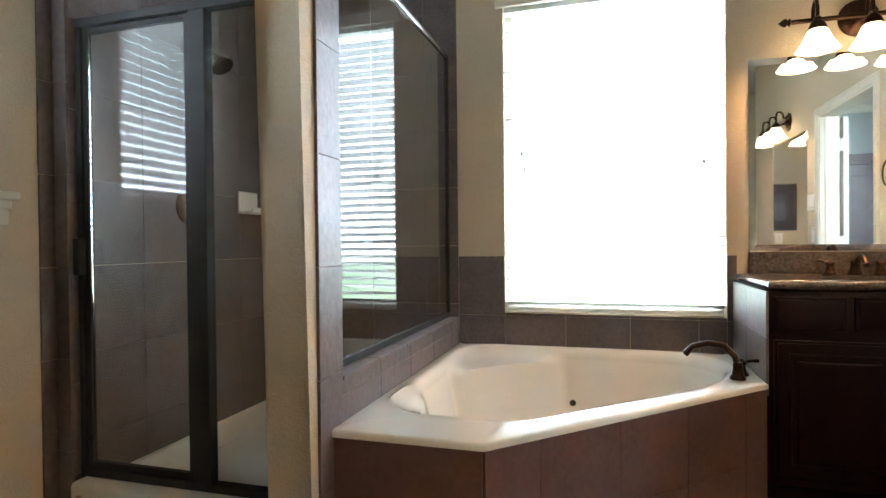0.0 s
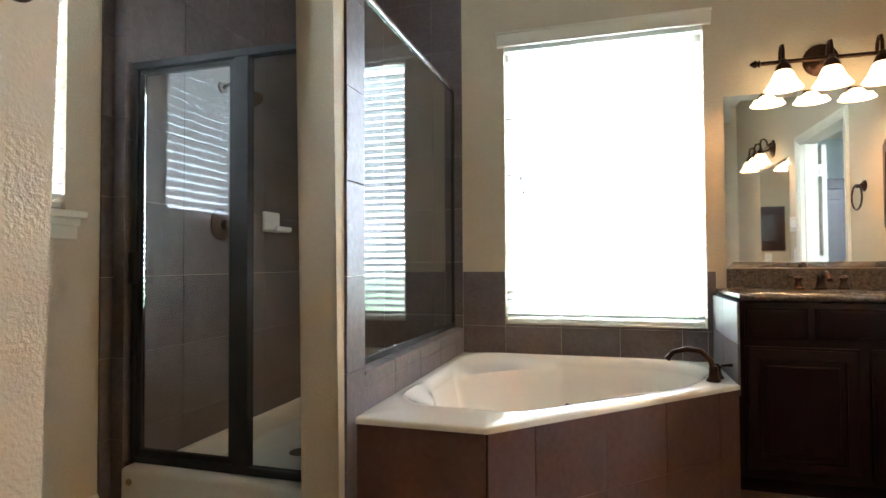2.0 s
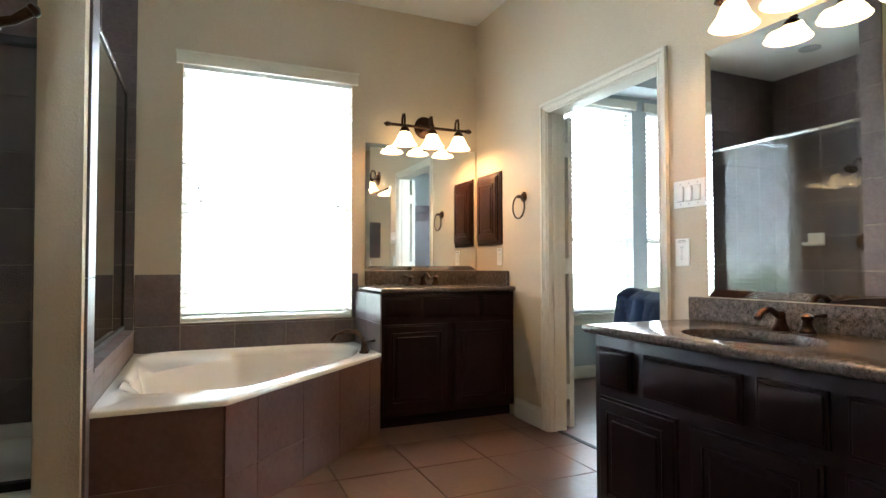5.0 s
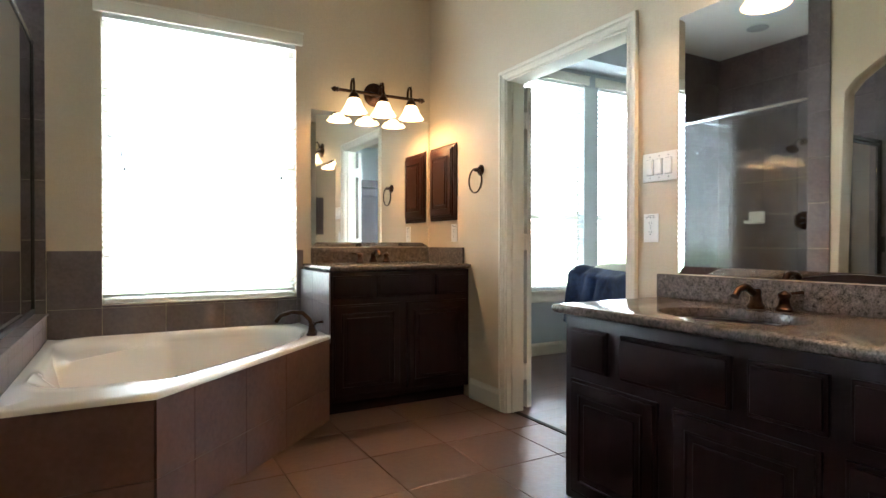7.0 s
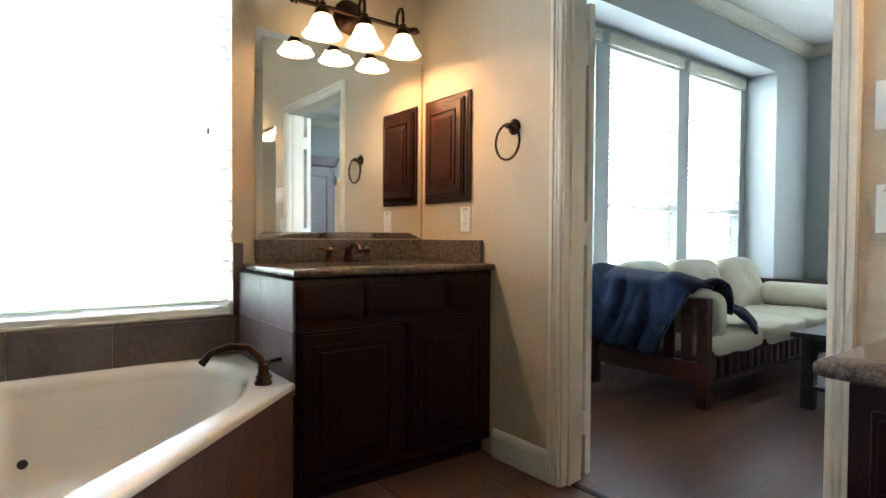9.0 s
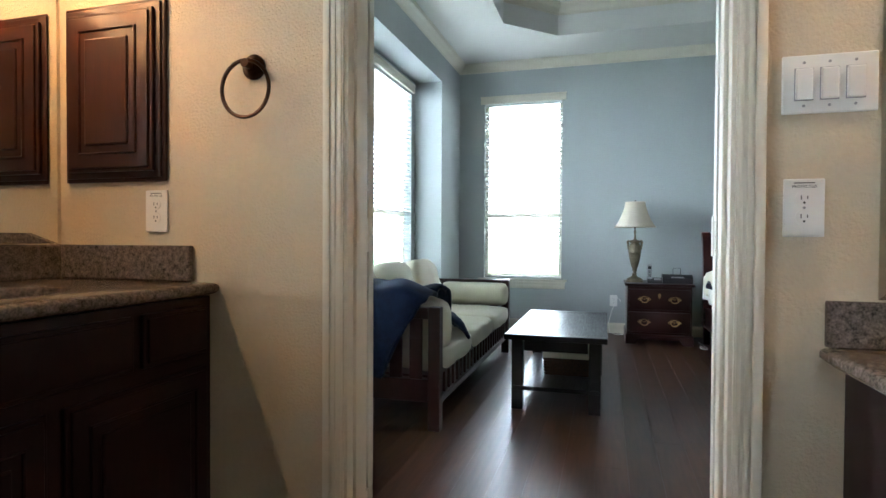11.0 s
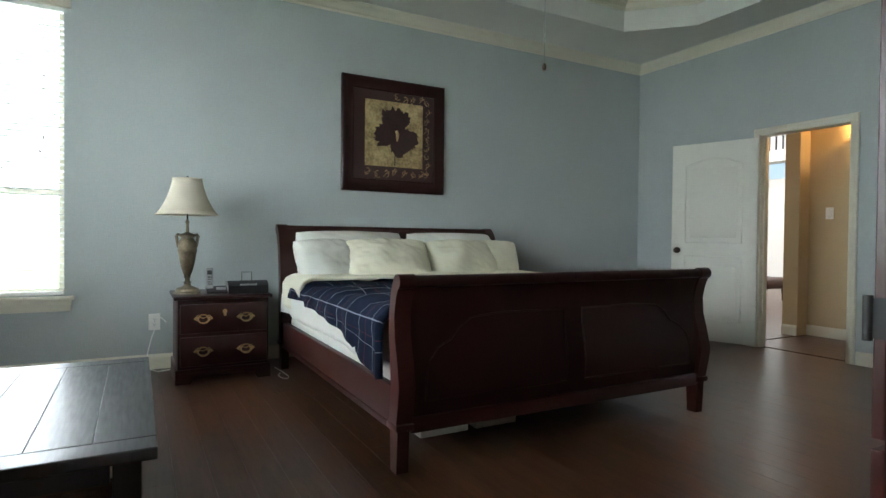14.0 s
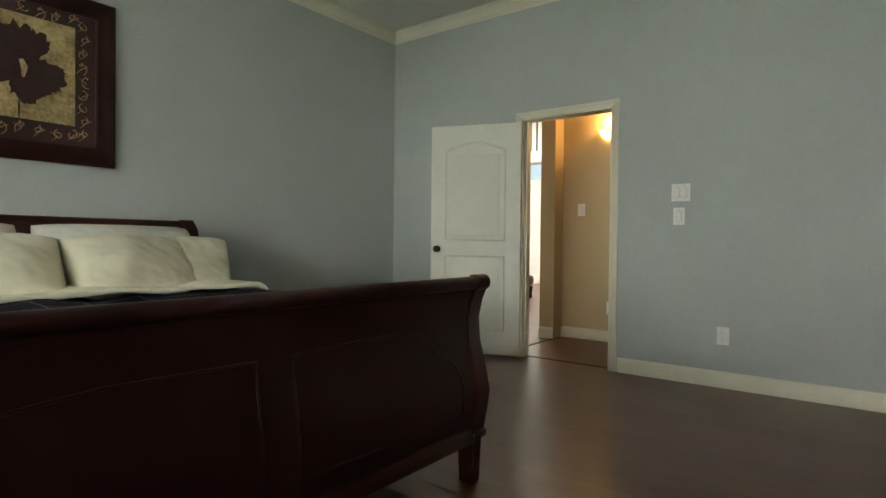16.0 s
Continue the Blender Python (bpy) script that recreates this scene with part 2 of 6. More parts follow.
def tube(bm, pts, r, n=10, closed=False):
    """A bent bar through pts."""
    pts = [Vector(p) for p in pts]
    rings, k = [], len(pts)
    side = None
    for i, p in enumerate(pts):
        if closed:
            t = (pts[(i + 1) % k] - pts[i - 1]).normalized()
        else:
            t = (pts[min(i + 1, k - 1)] - pts[max(i - 1, 0)]).normalized()
        if side is None:
            side = t.orthogonal().normalized()
        side = (side - t * side.dot(t)).normalized()
        up = t.cross(side)
        rr = r[i] if isinstance(r, (list, tuple)) else r
        rings.append([bm.verts.new(p + rr * (math.cos(2 * math.pi * j / n) * side + math.sin(2 * math.pi * j / n) * up)) for j in range(n)])
    pairs = list(zip(rings, rings[1:])) + ([(rings[-1], rings[0])] if closed else [])
    for a, b in pairs:
        for j in range(n):
            bm.faces.new((a[j], a[(j + 1) % n], b[(j + 1) % n], b[j]))
    if not closed:
        bm.faces.new(rings[0][::-1])
        bm.faces.new(rings[-1])


def prism(bm, outline, axis, a, b):
    """An outline of (u, v) drawn out along an axis from a to b."""
    def at(u, v, w):
        return {"x": (w, u, v), "y": (u, w, v), "z": (u, v, w)}[axis]
    lo = [bm.verts.new(at(u, v, a)) for u, v in outline]
    hi = [bm.verts.new(at(u, v, b)) for u, v in outline]
    k = len(outline)
    for i in range(k):
        bm.faces.new((lo[i], lo[(i + 1) % k], hi[(i + 1) % k], hi[i]))
    bm.faces.new(lo[::-1])
    bm.faces.new(hi)


def sheet(bm, fn, nu, nv, uvs=None):
    """A surface fn(u, v) over the unit square."""
    grid = [[bm.verts.new(fn(i / nu, j / nv)) for j in range(nv + 1)] for i in range(nu + 1)]
    layer = bm.loops.layers.uv.new("UVMap") if uvs else None
    for i in range(nu):
        for j in range(nv):
            f = bm.faces.new((grid[i][j], grid[i + 1][j], grid[i + 1][j + 1], grid[i][j + 1]))
            if layer:
                for lp, (a, b) in zip(f.loops, ((i, j), (i + 1, j), (i + 1, j + 1), (i, j + 1))):
                    lp[layer].uv = (a / nu * uvs[0] + 0.09, b / nv * uvs[1] + 0.09)
    return grid


def cushion(bm, size, puff=0.5, at=(0, 0, 0), seed=0, m=None, power=4.0, wrinkle=0.008):
    """A stuffed cushion: a rounded block with a soft outline and creases."""
    m = m or Matrix.Translation(at)
    r = bmesh.ops.create_uvsphere(bm, u_segments=40, v_segments=22, radius=1)
    for v in r["verts"]:
        p = v.co.copy()
        k = (abs(p.x) ** power + abs(p.y) ** power) ** (1 / power)
        flat = math.hypot(p.x, p.y)
        q = Vector((p.x, p.y, 0)) * (flat / k if k > 1e-6 else 1.0)
        h = math.copysign(abs(p.z) ** puff, p.z)
        w = noise.noise(Vector((q.x * 2.2 + seed * 7.1, q.y * 2.2, p.z + seed))) * wrinkle * 2 + noise.noise(Vector((q.x * 7 + seed, q.y * 7, p.z * 2))) * wrinkle
        v.co = m @ Vector((q.x * size[0] / 2, q.y * size[1] / 2, h * size[2] / 2 + w))


def pillow_form(bm, size, seed, sag=0.25):
    """A sewn pillow: two puffed faces meeting at a seam, corners pulled out and creased."""
    sx, sy, sz = size

    def face(sg):
        def fn(p, q):
            u, v = p * 2 - 1, q * 2 - 1
            h = ((1 - abs(u) ** 2.1) * (1 - abs(v) ** 2.1)) ** 0.46 * sz / 2
            pull = 1 - 0.045 * (1 - abs(u) ** 3) * abs(v) ** 2
            pull2 = 1 - 0.045 * (1 - abs(v) ** 3) * abs(u) ** 2
            edge = min(1, 6 * (1 - max(abs(u), abs(v))))
            ray = math.atan2(v, u)
            crease = 0.024 * noise.noise(Vector((u * 2 + seed, v * 2, sg))) + 0.012 * max(abs(u), abs(v)) ** 2 * noise.noise(Vector((math.cos(ray) * 4 + seed, math.sin(ray) * 4, sg + 9))) + 0.008 * noise.noise(Vector((u * 5 + v * 2 + seed, v * 6 - u * 3, sg + 4)))
            slump = -sag * sz * 0.3 * (u + 1) * (1 - v * v) * 0.3
            blunt = 1 - 0.07 * abs(u * v) ** 3
            return Vector((u * sx / 2 * pull2 * blunt, v * sy / 2 * pull * blunt, sg * h + crease * edge + slump))
        return fn
    sheet(bm, face(1), 40, 52)
    sheet(bm, face(-1), 40, 52)
    bmesh.ops.remove_doubles(bm, verts=bm.verts[:], dist=0.0005)


def link(name, bm, mat, parent=None, label="", smooth=40):
    me = bpy.data.meshes.new(name)
    bmesh.ops.recalc_face_normals(bm, faces=bm.faces[:])
    bm.to_mesh(me)
    bm.free()
    me.materials.append(mat)
    if smooth:
        me.polygons.foreach_set("use_smooth", [True] * len(me.polygons))
        me.set_sharp_from_angle(angle=radians(smooth))
    ob = new(name, me)
    if parent:
        ob.parent = parent
    if label:
        ob["label"] = label
    return ob


def part(name, bm, mat, parent, label="", smooth=40):
    return link(name, bm, mat, parent, label, smooth)


def block(name, lo, hi, mat, parent=None, bevel=0.003, label=""):
    bm = bmesh.new()
    box(bm, lo, hi, bevel)
    return link(name, bm, mat, parent, label, 15)


def thing(name, at, label, category, group="", turn=0):
    ob = new(name)
    ob.empty_display_size = 0.1
    ob.matrix_world = pose(*at, 0, 0, turn)
    return tagged(ob, label, category, group)


def structure(name, mat, boxes, label, bevel=0.0):
    bm = bmesh.new()
    for lo, hi in boxes:
        box(bm, lo, hi, bevel)
    return tagged(link(name, bm, mat), label, "", "", "structure")


def shared(name, me, parent, at, turn=0, rx=0, ry=0):
    """One more piece on a mesh that alike pieces share."""
    ob = new(name, me)
    ob.parent = parent
    ob.matrix_local = pose(*at, rx, ry, turn)
    return ob


def piece_mesh(name, size, mat, bevel=0.002):
    bm = bmesh.new()
    box(bm, [-s / 2 for s in size], [s / 2 for s in size], bevel, 1)
    me = bpy.data.meshes.new(name)
    bm.to_mesh(me)
    bm.free()
    me.materials.append(mat)
    return me


# ---- the shell ----
XW, XE, YN, ZB = -1.5, 2.0, 3.655, 2.97      # bathroom faces
BX0, BX, BYN, BYS, ZC = 2.12, 7.115, 3.67, -3.24, 3.08      # bedroom faces
AY, AX0, AX1, AZ = 3.967, 2.75, 6.35, 2.70      # window bay

structure("wall_bath_north", BEIGE, [((-1.62, YN, 0), (-0.135, 3.8, ZB)), ((0.985, YN, 0), (XE, 3.8, ZB)), ((-0.135, YN, 0), (0.985, 3.8, 0.675)), ((-0.135, YN, 2.39), (0.985, 3.8, ZB))], "beige painted textured bathroom wall with a large window")
structure("wall_bath_east", BEIGE, [((XE, -1.72, 0), (2.06, 1.701, ZB)), ((XE, 2.668, 0), (2.06, 4.05, ZB)), ((XE, 1.701, 2.03), (2.06, 2.668, ZB))], "beige painted textured wall round the double doorway")
structure("wall_bed_west", BLUE, [((2.061, BYS, 0), (BX0, 1.701, ZC)), ((2.061, 2.668, 0), (BX0, 4.1, ZC)), ((2.061, 1.701, 2.03), (BX0, 2.668, ZC))], "blue-grey painted bedroom wall round the double doorway")
structure("wall_bath_west", BEIGE, [((-1.62, -1.72, 0), (XW, 1.28, ZB)), ((-1.62, 1.9, 0), (XW, YN, ZB)), ((-1.62, 1.28, 0), (XW, 1.9, 1.25)), ((-1.62, 1.28, 2.35), (XW, 1.9, ZB))], "beige painted wall with a small blinded window")
structure("wall_bath_south", BEIGE, [((XW, -1.72, 0), (XE, -1.6, ZB))], "beige painted plain wall")
structure("wall_vanity_end", BEIGE, [((1.2, -0.77, 0), (XE, -0.645, ZB))], "beige painted return wall at the end of the long vanity")
structure("ceiling_bath", WHITE, [((-1.62, -1.72, ZB), (2.06, 3.8, ZB + 0.1))], "off-white textured bathroom ceiling")
structure("floor_bath", GROUTL, [((-1.62, -1.72, -0.1), (2.061, 3.8, -0.006))], "dark grout bed under the brown floor tiles")
structure("floor", GROUTL, [((2.061, -4.6, -0.1), (7.235, 4.09, -0.006))], "dark subfloor under reddish brown hardwood planks")

# wall with the arch to the shower lobby
bm = bmesh.new()
arch = [(-1.6, 0), (0.965, 0), (0.965, 2.11), (1.04, 2.2), (1.2, 2.31), (1.465, 2.36), (1.73, 2.31), (1.89, 2.2), (1.965, 2.11), (1.965, 0), (2.17, 0), (2.17, ZB), (-1.6, ZB)]
prism(bm, arch, "x", -0.54, -0.4)
bmesh.ops.bevel(bm, geom=[e for e in bm.edges if all(0.9 < v.co.y < 2.0 for v in e.verts) and abs(e.verts[0].co.x - e.verts[1].co.x) < 0.01], offset=0.028, segments=4, profile=0.5, affect="EDGES")
tagged(link("wall_arch", bm, BEIGE), "beige bullnosed wall with an arched opening to the shower", "", "", "structure")
structure("knee_wall", GROUT, [((-0.528, 2.171, 0), (-0.41, YN, 0.633))], "low tiled wall under the glass shower panel")

structure("wall_bed_north", BLUE, [((AX1, BYN, 0), (7.235, 4.09, ZC)), ((BX0, BYN, 0), (AX0, 4.09, ZC)), ((AX0, BYN, AZ), (AX1, 4.09, ZC))], "blue-grey wall with a deep window bay")
structure("wall_bay", BLUE, [((AX0, AY, 0), (AX1, 4.09, 0.6)), ((AX0, AY, 2.6), (AX1, 4.09, AZ)), ((AX0, AY, 0.6), (2.87, 4.09, 2.6)), ((3.87, AY, 0.6), (4.05, 4.09, 2.6)), ((5.06, AY, 0.6), (5.24, 4.09, 2.6)), ((6.23, AY, 0.6), (AX1, 4.09, 2.6))], "blue-grey bay wall with three tall windows")
structure("wall_bed_east", BLUE, [((BX, BYS, 0), (7.235, 2.47, ZC)), ((BX, 3.37, 0), (7.235, BYN, ZC)), ((BX, 2.47, 0), (7.235, 3.37, 0.58)), ((BX, 2.47, 2.64), (7.235, 3.37, ZC))], "blue-grey painted bedroom wall with one tall window")
structure("wall_bed_south", BLUE, [((2.061, -3.36, 0), (4.83, BYS, ZC)), ((5.63, -3.36, 0), (7.235, BYS, ZC)), ((4.83, -3.36, 2.05), (5.63, BYS, ZC))], "blue-grey painted wall with a doorway to the hall")

# tray ceiling of the bedroom
TX0, TX1, TY0, TY1, CUT = 2.75, 6.39, -2.68, 2.94, 0.47
octagon = [(TX0 + CUT, TY0), (TX1 - CUT, TY0), (TX1, TY0 + CUT), (TX1, TY1 - CUT), (TX1 - CUT, TY1), (TX0 + CUT, TY1), (TX0, TY1 - CUT), (TX0, TY0 + CUT)]
bm = bmesh.new()
ring_o = [((2.061 if x < 4.5 else 7.235) if abs(x - (TX0 if x < 4.5 else TX1)) < 0.01 else x, (-3.36 if y < 0 else 4.09) if abs(y - (TY0 if y < 0 else TY1)) < 0.01 else y) for x, y in octagon]
vo = [bm.verts.new((x, y, ZC)) for x, y in ring_o]
vi = [bm.verts.new((x, y, ZC)) for x, y in octagon]
vt = [bm.verts.new((x, y, ZC + 0.3)) for x, y in octagon]
for i in range(8):
    j = (i + 1) % 8
    if i % 2 == 1:
        corner = bm.verts.new((7.235 if octagon[i][0] > 4.5 else 2.061, 4.09 if octagon[i][1] + octagon[j][1] > 0 else -3.36, ZC))
        bm.faces.new((vo[i], corner, vo[j], vi[j], vi[i]))
    else:
        bm.faces.new((vo[i], vo[j], vi[j], vi[i]))
    bm.faces.new((vi[i], vi[j], vt[j], vt[i]))
bm.faces.new(vt)
tagged(link("ceiling_bed", bm, WHITE, smooth=0), "off-white tray ceiling with clipped corners", "", "", "structure")
structure("ceiling_roof_slab", WHITE, [((2.0, -3.4, 3.5), (7.3, 4.1, 3.6))], "plain slab above the tray ceiling")


# ---- trim ----
def run_of(name, mat, profile, start, end, inward, label):
    """A moulding of profile (out, up) from start to end along a wall, standing out towards inward."""
    a, b, n = Vector((*start, 0)), Vector((*end, 0)), Vector((*inward, 0))
    bm = bmesh.new()
    rows = [[bm.verts.new(p + n * o + Vector((0, 0, z))) for o, z in profile] for p in (a, b)]
    k = len(profile)
    for i in range(k):
        bm.faces.new((rows[0][i], rows[0][(i + 1) % k], rows[1][(i + 1) % k], rows[1][i]))
    bm.faces.new(rows[0][::-1])
    bm.faces.new(rows[1])
    return tagged(link(name, bm, mat, smooth=0), label, "", "", "structure")


CROWN = [(0.002, ZC - 0.1), (0.012, ZC - 0.1), (0.016, ZC - 0.085), (0.03, ZC - 0.075), (0.05, ZC - 0.045), (0.075, ZC - 0.025), (0.08, ZC - 0.012), (0.09, ZC - 0.01), (0.09, ZC - 0.003), (0.002, ZC - 0.003)]
BASE = [(0.002, 0.001), (0.016, 0.001), (0.016, 0.085), (0.012, 0.1), (0.006, 0.112), (0.002, 0.114)]
BASEB = [(0.002, 0.001), (0.016, 0.001), (0.016, 0.1), (0.012, 0.118), (0.006, 0.13), (0.002, 0.132)]
for s, e, n in (((BX0, BYN), (BX, BYN), (0, -1)), ((BX, BYN), (BX, BYS), (-1, 0)), ((BX, BYS), (BX0, BYS), (0, 1)), ((BX0, BYS), (BX0, BYN), (1, 0))):
    run_of("crown_trim", TRIM, CROWN, s, e, n, "cream crown moulding under the bedroom ceiling")
for s, e, n in (((AX1, BYN), (BX, BYN), (0, -1)), ((BX, BYN), (BX, BYS), (-1, 0)), ((BX, BYS), (5.7, BYS), (0, 1)), ((4.77, BYS), (BX0, BYS), (0, 1)), ((BX0, BYS), (BX0, 1.64), (1, 0)), ((BX0, 2.725), (BX0, BYN), (1, 0)), ((AX0, AY), (AX1, AY), (0, -1)), ((AX1, AY), (AX1, BYN), (-1, 0))):
    run_of("baseboard", TRIM, BASE, s, e, n, "cream painted baseboard along the bedroom wall")
for s, e, n in (((XE, 3.06), (XE, 2.722), (-1, 0)), ((XE, 1.648), (XE, 1.5), (-1, 0)), ((XW, 2.05), (XW, -1.6), (1, 0)), ((-0.4, 0.94), (-0.4, -1.6), (1, 0)), ((XW, -1.6), (XE, -1.6), (0, 1))):
    run_of("baseboard", TRIM, BASEB, s, e, n, "cream painted baseboard along the bathroom wall")
for i in range(8):
    a, b = octagon[i], octagon[(i + 1) % 8]
    mid = Vector(((TX0 + TX1) / 2 - (a[0] + b[0]) / 2, (TY0 + TY1) / 2 - (a[1] + b[1]) / 2))
    d = Vector((b[0] - a[0], b[1] - a[1])).normalized()
    n = Vector((-d.y, d.x))
    n = n if n.dot(mid) > 0 else -n
    run_of("tray_trim", TRIM, [(o, z + 0.3) for o, z in CROWN], a, b, n, "cream moulding round the top of the ceiling tray")


def doorway(name, axis, wall, face, lo, hi, top, sides):
    """Jambs and stepped casings round an opening from lo to hi; wall spans the thickness, sides gives casing directions."""
    def put(bm, a0, a1, d0, d1, z0, z1, bevel=0.002):
        l, h = ((d0, a0, z0), (d1, a1, z1)) if axis == "y" else ((a0, d0, z0), (a1, d1, z1))
        box(bm, [min(p, q) for p, q in zip(l, h)], [max(p, q) for p, q in zip(l, h)], bevel)
    root = tagged(new(name), face, "", "", "structure")
    for a0, a1 in ((lo - 0.0, lo + 0.018), (hi - 0.018, hi)):
        bm = bmesh.new()
        put(bm, a0, a1, wall[0] - 0.004, wall[1] + 0.004, 0, top)
        part("jamb", bm, TRIM, root)
    bm = bmesh.new()
    put(bm, lo, hi, wall[0] - 0.004, wall[1] + 0.004, top - 0.018, top)
    part("head_jamb", bm, TRIM, root)
    stop = (wall[0] + wall[1]) / 2
    for a0, a1 in ((lo + 0.0175, lo + 0.029), (hi - 0.029, hi - 0.0175)):
        bm = bmesh.new()
        put(bm, a0, a1, stop - 0.03, stop + 0.012, 0, top - 0.018, 0.003)
        part("door_stop", bm, TRIM, root)
    for d, out in sides:
        for a, sg in ((lo + 0.008, -1), (hi - 0.008, 1)):
            bm = bmesh.new()
            put(bm, a, a + sg * 0.059, d, d + out * 0.011, 0, top + 0.051)
            put(bm, a + sg * 0.037, a + sg * 0.058, d + out * 0.0105, d + out * 0.02, 0, top + 0.05, 0.005)
            put(bm, a + sg * 0.022, a + sg * 0.034, d + out * 0.0105, d + out * 0.0155, 0, top + 0.026, 0.003)
            put(bm, a + sg * 0.004, a + sg * 0.014, d + out * 0.0105, d + out * 0.014, 0, top + 0.006, 0.002)
            part("casing", bm, TRIM, root)
        bm = bmesh.new()
        put(bm, lo - 0.051, hi + 0.051, d + out * 0.001, d + out * 0.0115, top - 0.008, top + 0.0505)
        put(bm, lo - 0.05, hi + 0.05, d + out * 0.011, d + out * 0.0205, top + 0.029, top + 0.0495, 0.005)
        put(bm, lo - 0.026, hi + 0.026, d + out * 0.011, d + out * 0.016, top + 0.014, top + 0.026, 0.003)
        part("head_casing", bm, TRIM, root)
    return root


doorway("doorway_bath", "y", (XE, BX0), "cream painted casing round the double doorway", 1.701, 2.668, 2.03, ((XE - 0.001, -1), (BX0 + 0.001, 1)))
doorway("doorway_hall", "x", (-3.36, BYS), "cream painted casing round the hall doorway", 4.83, 5.63, 2.05, ((BYS + 0.001, 1), (-3.361, -1)))


def hinge_mesh():
    bm = bmesh.new()
    rod(bm, (0, 0, -0.05), (0, 0, 0.05), 0.0065, n=12)
    box(bm, (-0.034, -0.0035, -0.05), (-0.004, -0.0012, 0.05), 0.0008)
    box(bm, (0.004, -0.0035, -0.05), (0.034, -0.0012, 0.05), 0.0008)
    for x in (-0.024, 0.024):
        for z in (-0.035, 0.0, 0.035):
            rod(bm, (x, -0.0036, z), (x, -0.0048, z), 0.004, n=10)
    me = bpy.data.meshes.new("hinge")
    bmesh.ops.recalc_face_normals(bm, faces=bm.faces[:])
    bm.to_mesh(me)
    bm.free()
    me.materials.append(DOORW)
    return me


HINGE = hinge_mesh()


def panel_door(name, width, height, label, group=""):
    """A two-panel door, the upper panel arched, hinged at its local origin and lying along +x."""
    d = tagged(thing(name, (0, 0, 0), label, "door", group), kind="")
    block("leaf", (0, -0.0175, 0.01), (width, 0.0175, height), DOORW, d, 0.002)
    for side in (-1, 1):
        y0, y1 = side * 0.0165, side * 0.0215
        for z0, z1, arched in ((0.22, 0.86, False), (1.0, height - 0.16, True)):
            x0, x1 = width * 0.17, width * 0.83
            pts = [(x0, 0, z0), (x1, 0, z0), (x1, 0, z1 - (0.07 if arched else 0))]
            if arched:
                pts += [(x1 + (x0 - x1) * i / 10, 0, z1 - 0.07 + 0.07 * math.sin(math.pi * i / 10)) for i in range(1, 10)]
            pts.append((x0, 0, z1 - (0.07 if arched else 0)))
            bm = bmesh.new()
            tube(bm, [(x, side * 0.018, z) for x, _, z in pts], 0.008, 8, True)
            part("panel_moulding", bm, DOORW, d)
            bm = bmesh.new()
            box(bm, (x0 + 0.05, min(y0, y1), z0 + 0.05), (x1 - 0.05, max(y0, y1), z1 - 0.1), 0.004)
            part("raised_panel", bm, DOORW, d)
    return d


door = panel_door("door_hall", 0.81, 2.01, "cream two-panel bedroom door standing wide open")
door.matrix_world = pose(5.62, -3.215, 0.004, 0, 0, 19)
for side in (-1, 1):
    bm = bmesh.new()
    rod(bm, (0.745, side * 0.0175, 0.92), (0.745, side * 0.024, 0.92), 0.03)
    rod(bm, (0.745, side * 0.024, 0.92), (0.745, side * 0.045, 0.92), 0.011)
    turned(bm, [(0.012, 0), (0.026, 0.006), (0.03, 0.016), (0.026, 0.028), (0.012, 0.034)], m=pose(0.745, side * 0.04, 0.92, -90 * side, 0, 0))
    part("door_knob", bm, BRONZE, door, "dark bronze round knob")
for z in (0.25, 1.05, 1.8):
    shared("hinge", HINGE, door, (-0.004, 0.0, z), 90)

for y0, y1, flip in ((2.658, 3.084, 1), (1.294, 1.72, -1)):
    leaf = thing("double_door", (0, 0, 0), "white door leaf folded back against the bedroom wall", "door", "double doors")
    block("leaf", (2.156, y0, 0.012), (2.191, y1, 2.005), DOORW, leaf, 0.002)
    for z0, z1 in ((0.22, 0.86), (1.0, 1.86)):
        bm = bmesh.new()
        tube(bm, [(2.192, y0 + 0.09, z0), (2.192, y1 - 0.09, z0), (2.192, y1 - 0.09, z1), (2.192, y0 + 0.09, z1)], 0.008, 8, True)
        part("panel_moulding", bm, DOORW, leaf)
    for z in (0.24, 1.04, 1.79):
        shared("hinge", HINGE, leaf, (2.139, 2.6545 if flip > 0 else 1.7235, z), 0 if flip > 0 else 180)


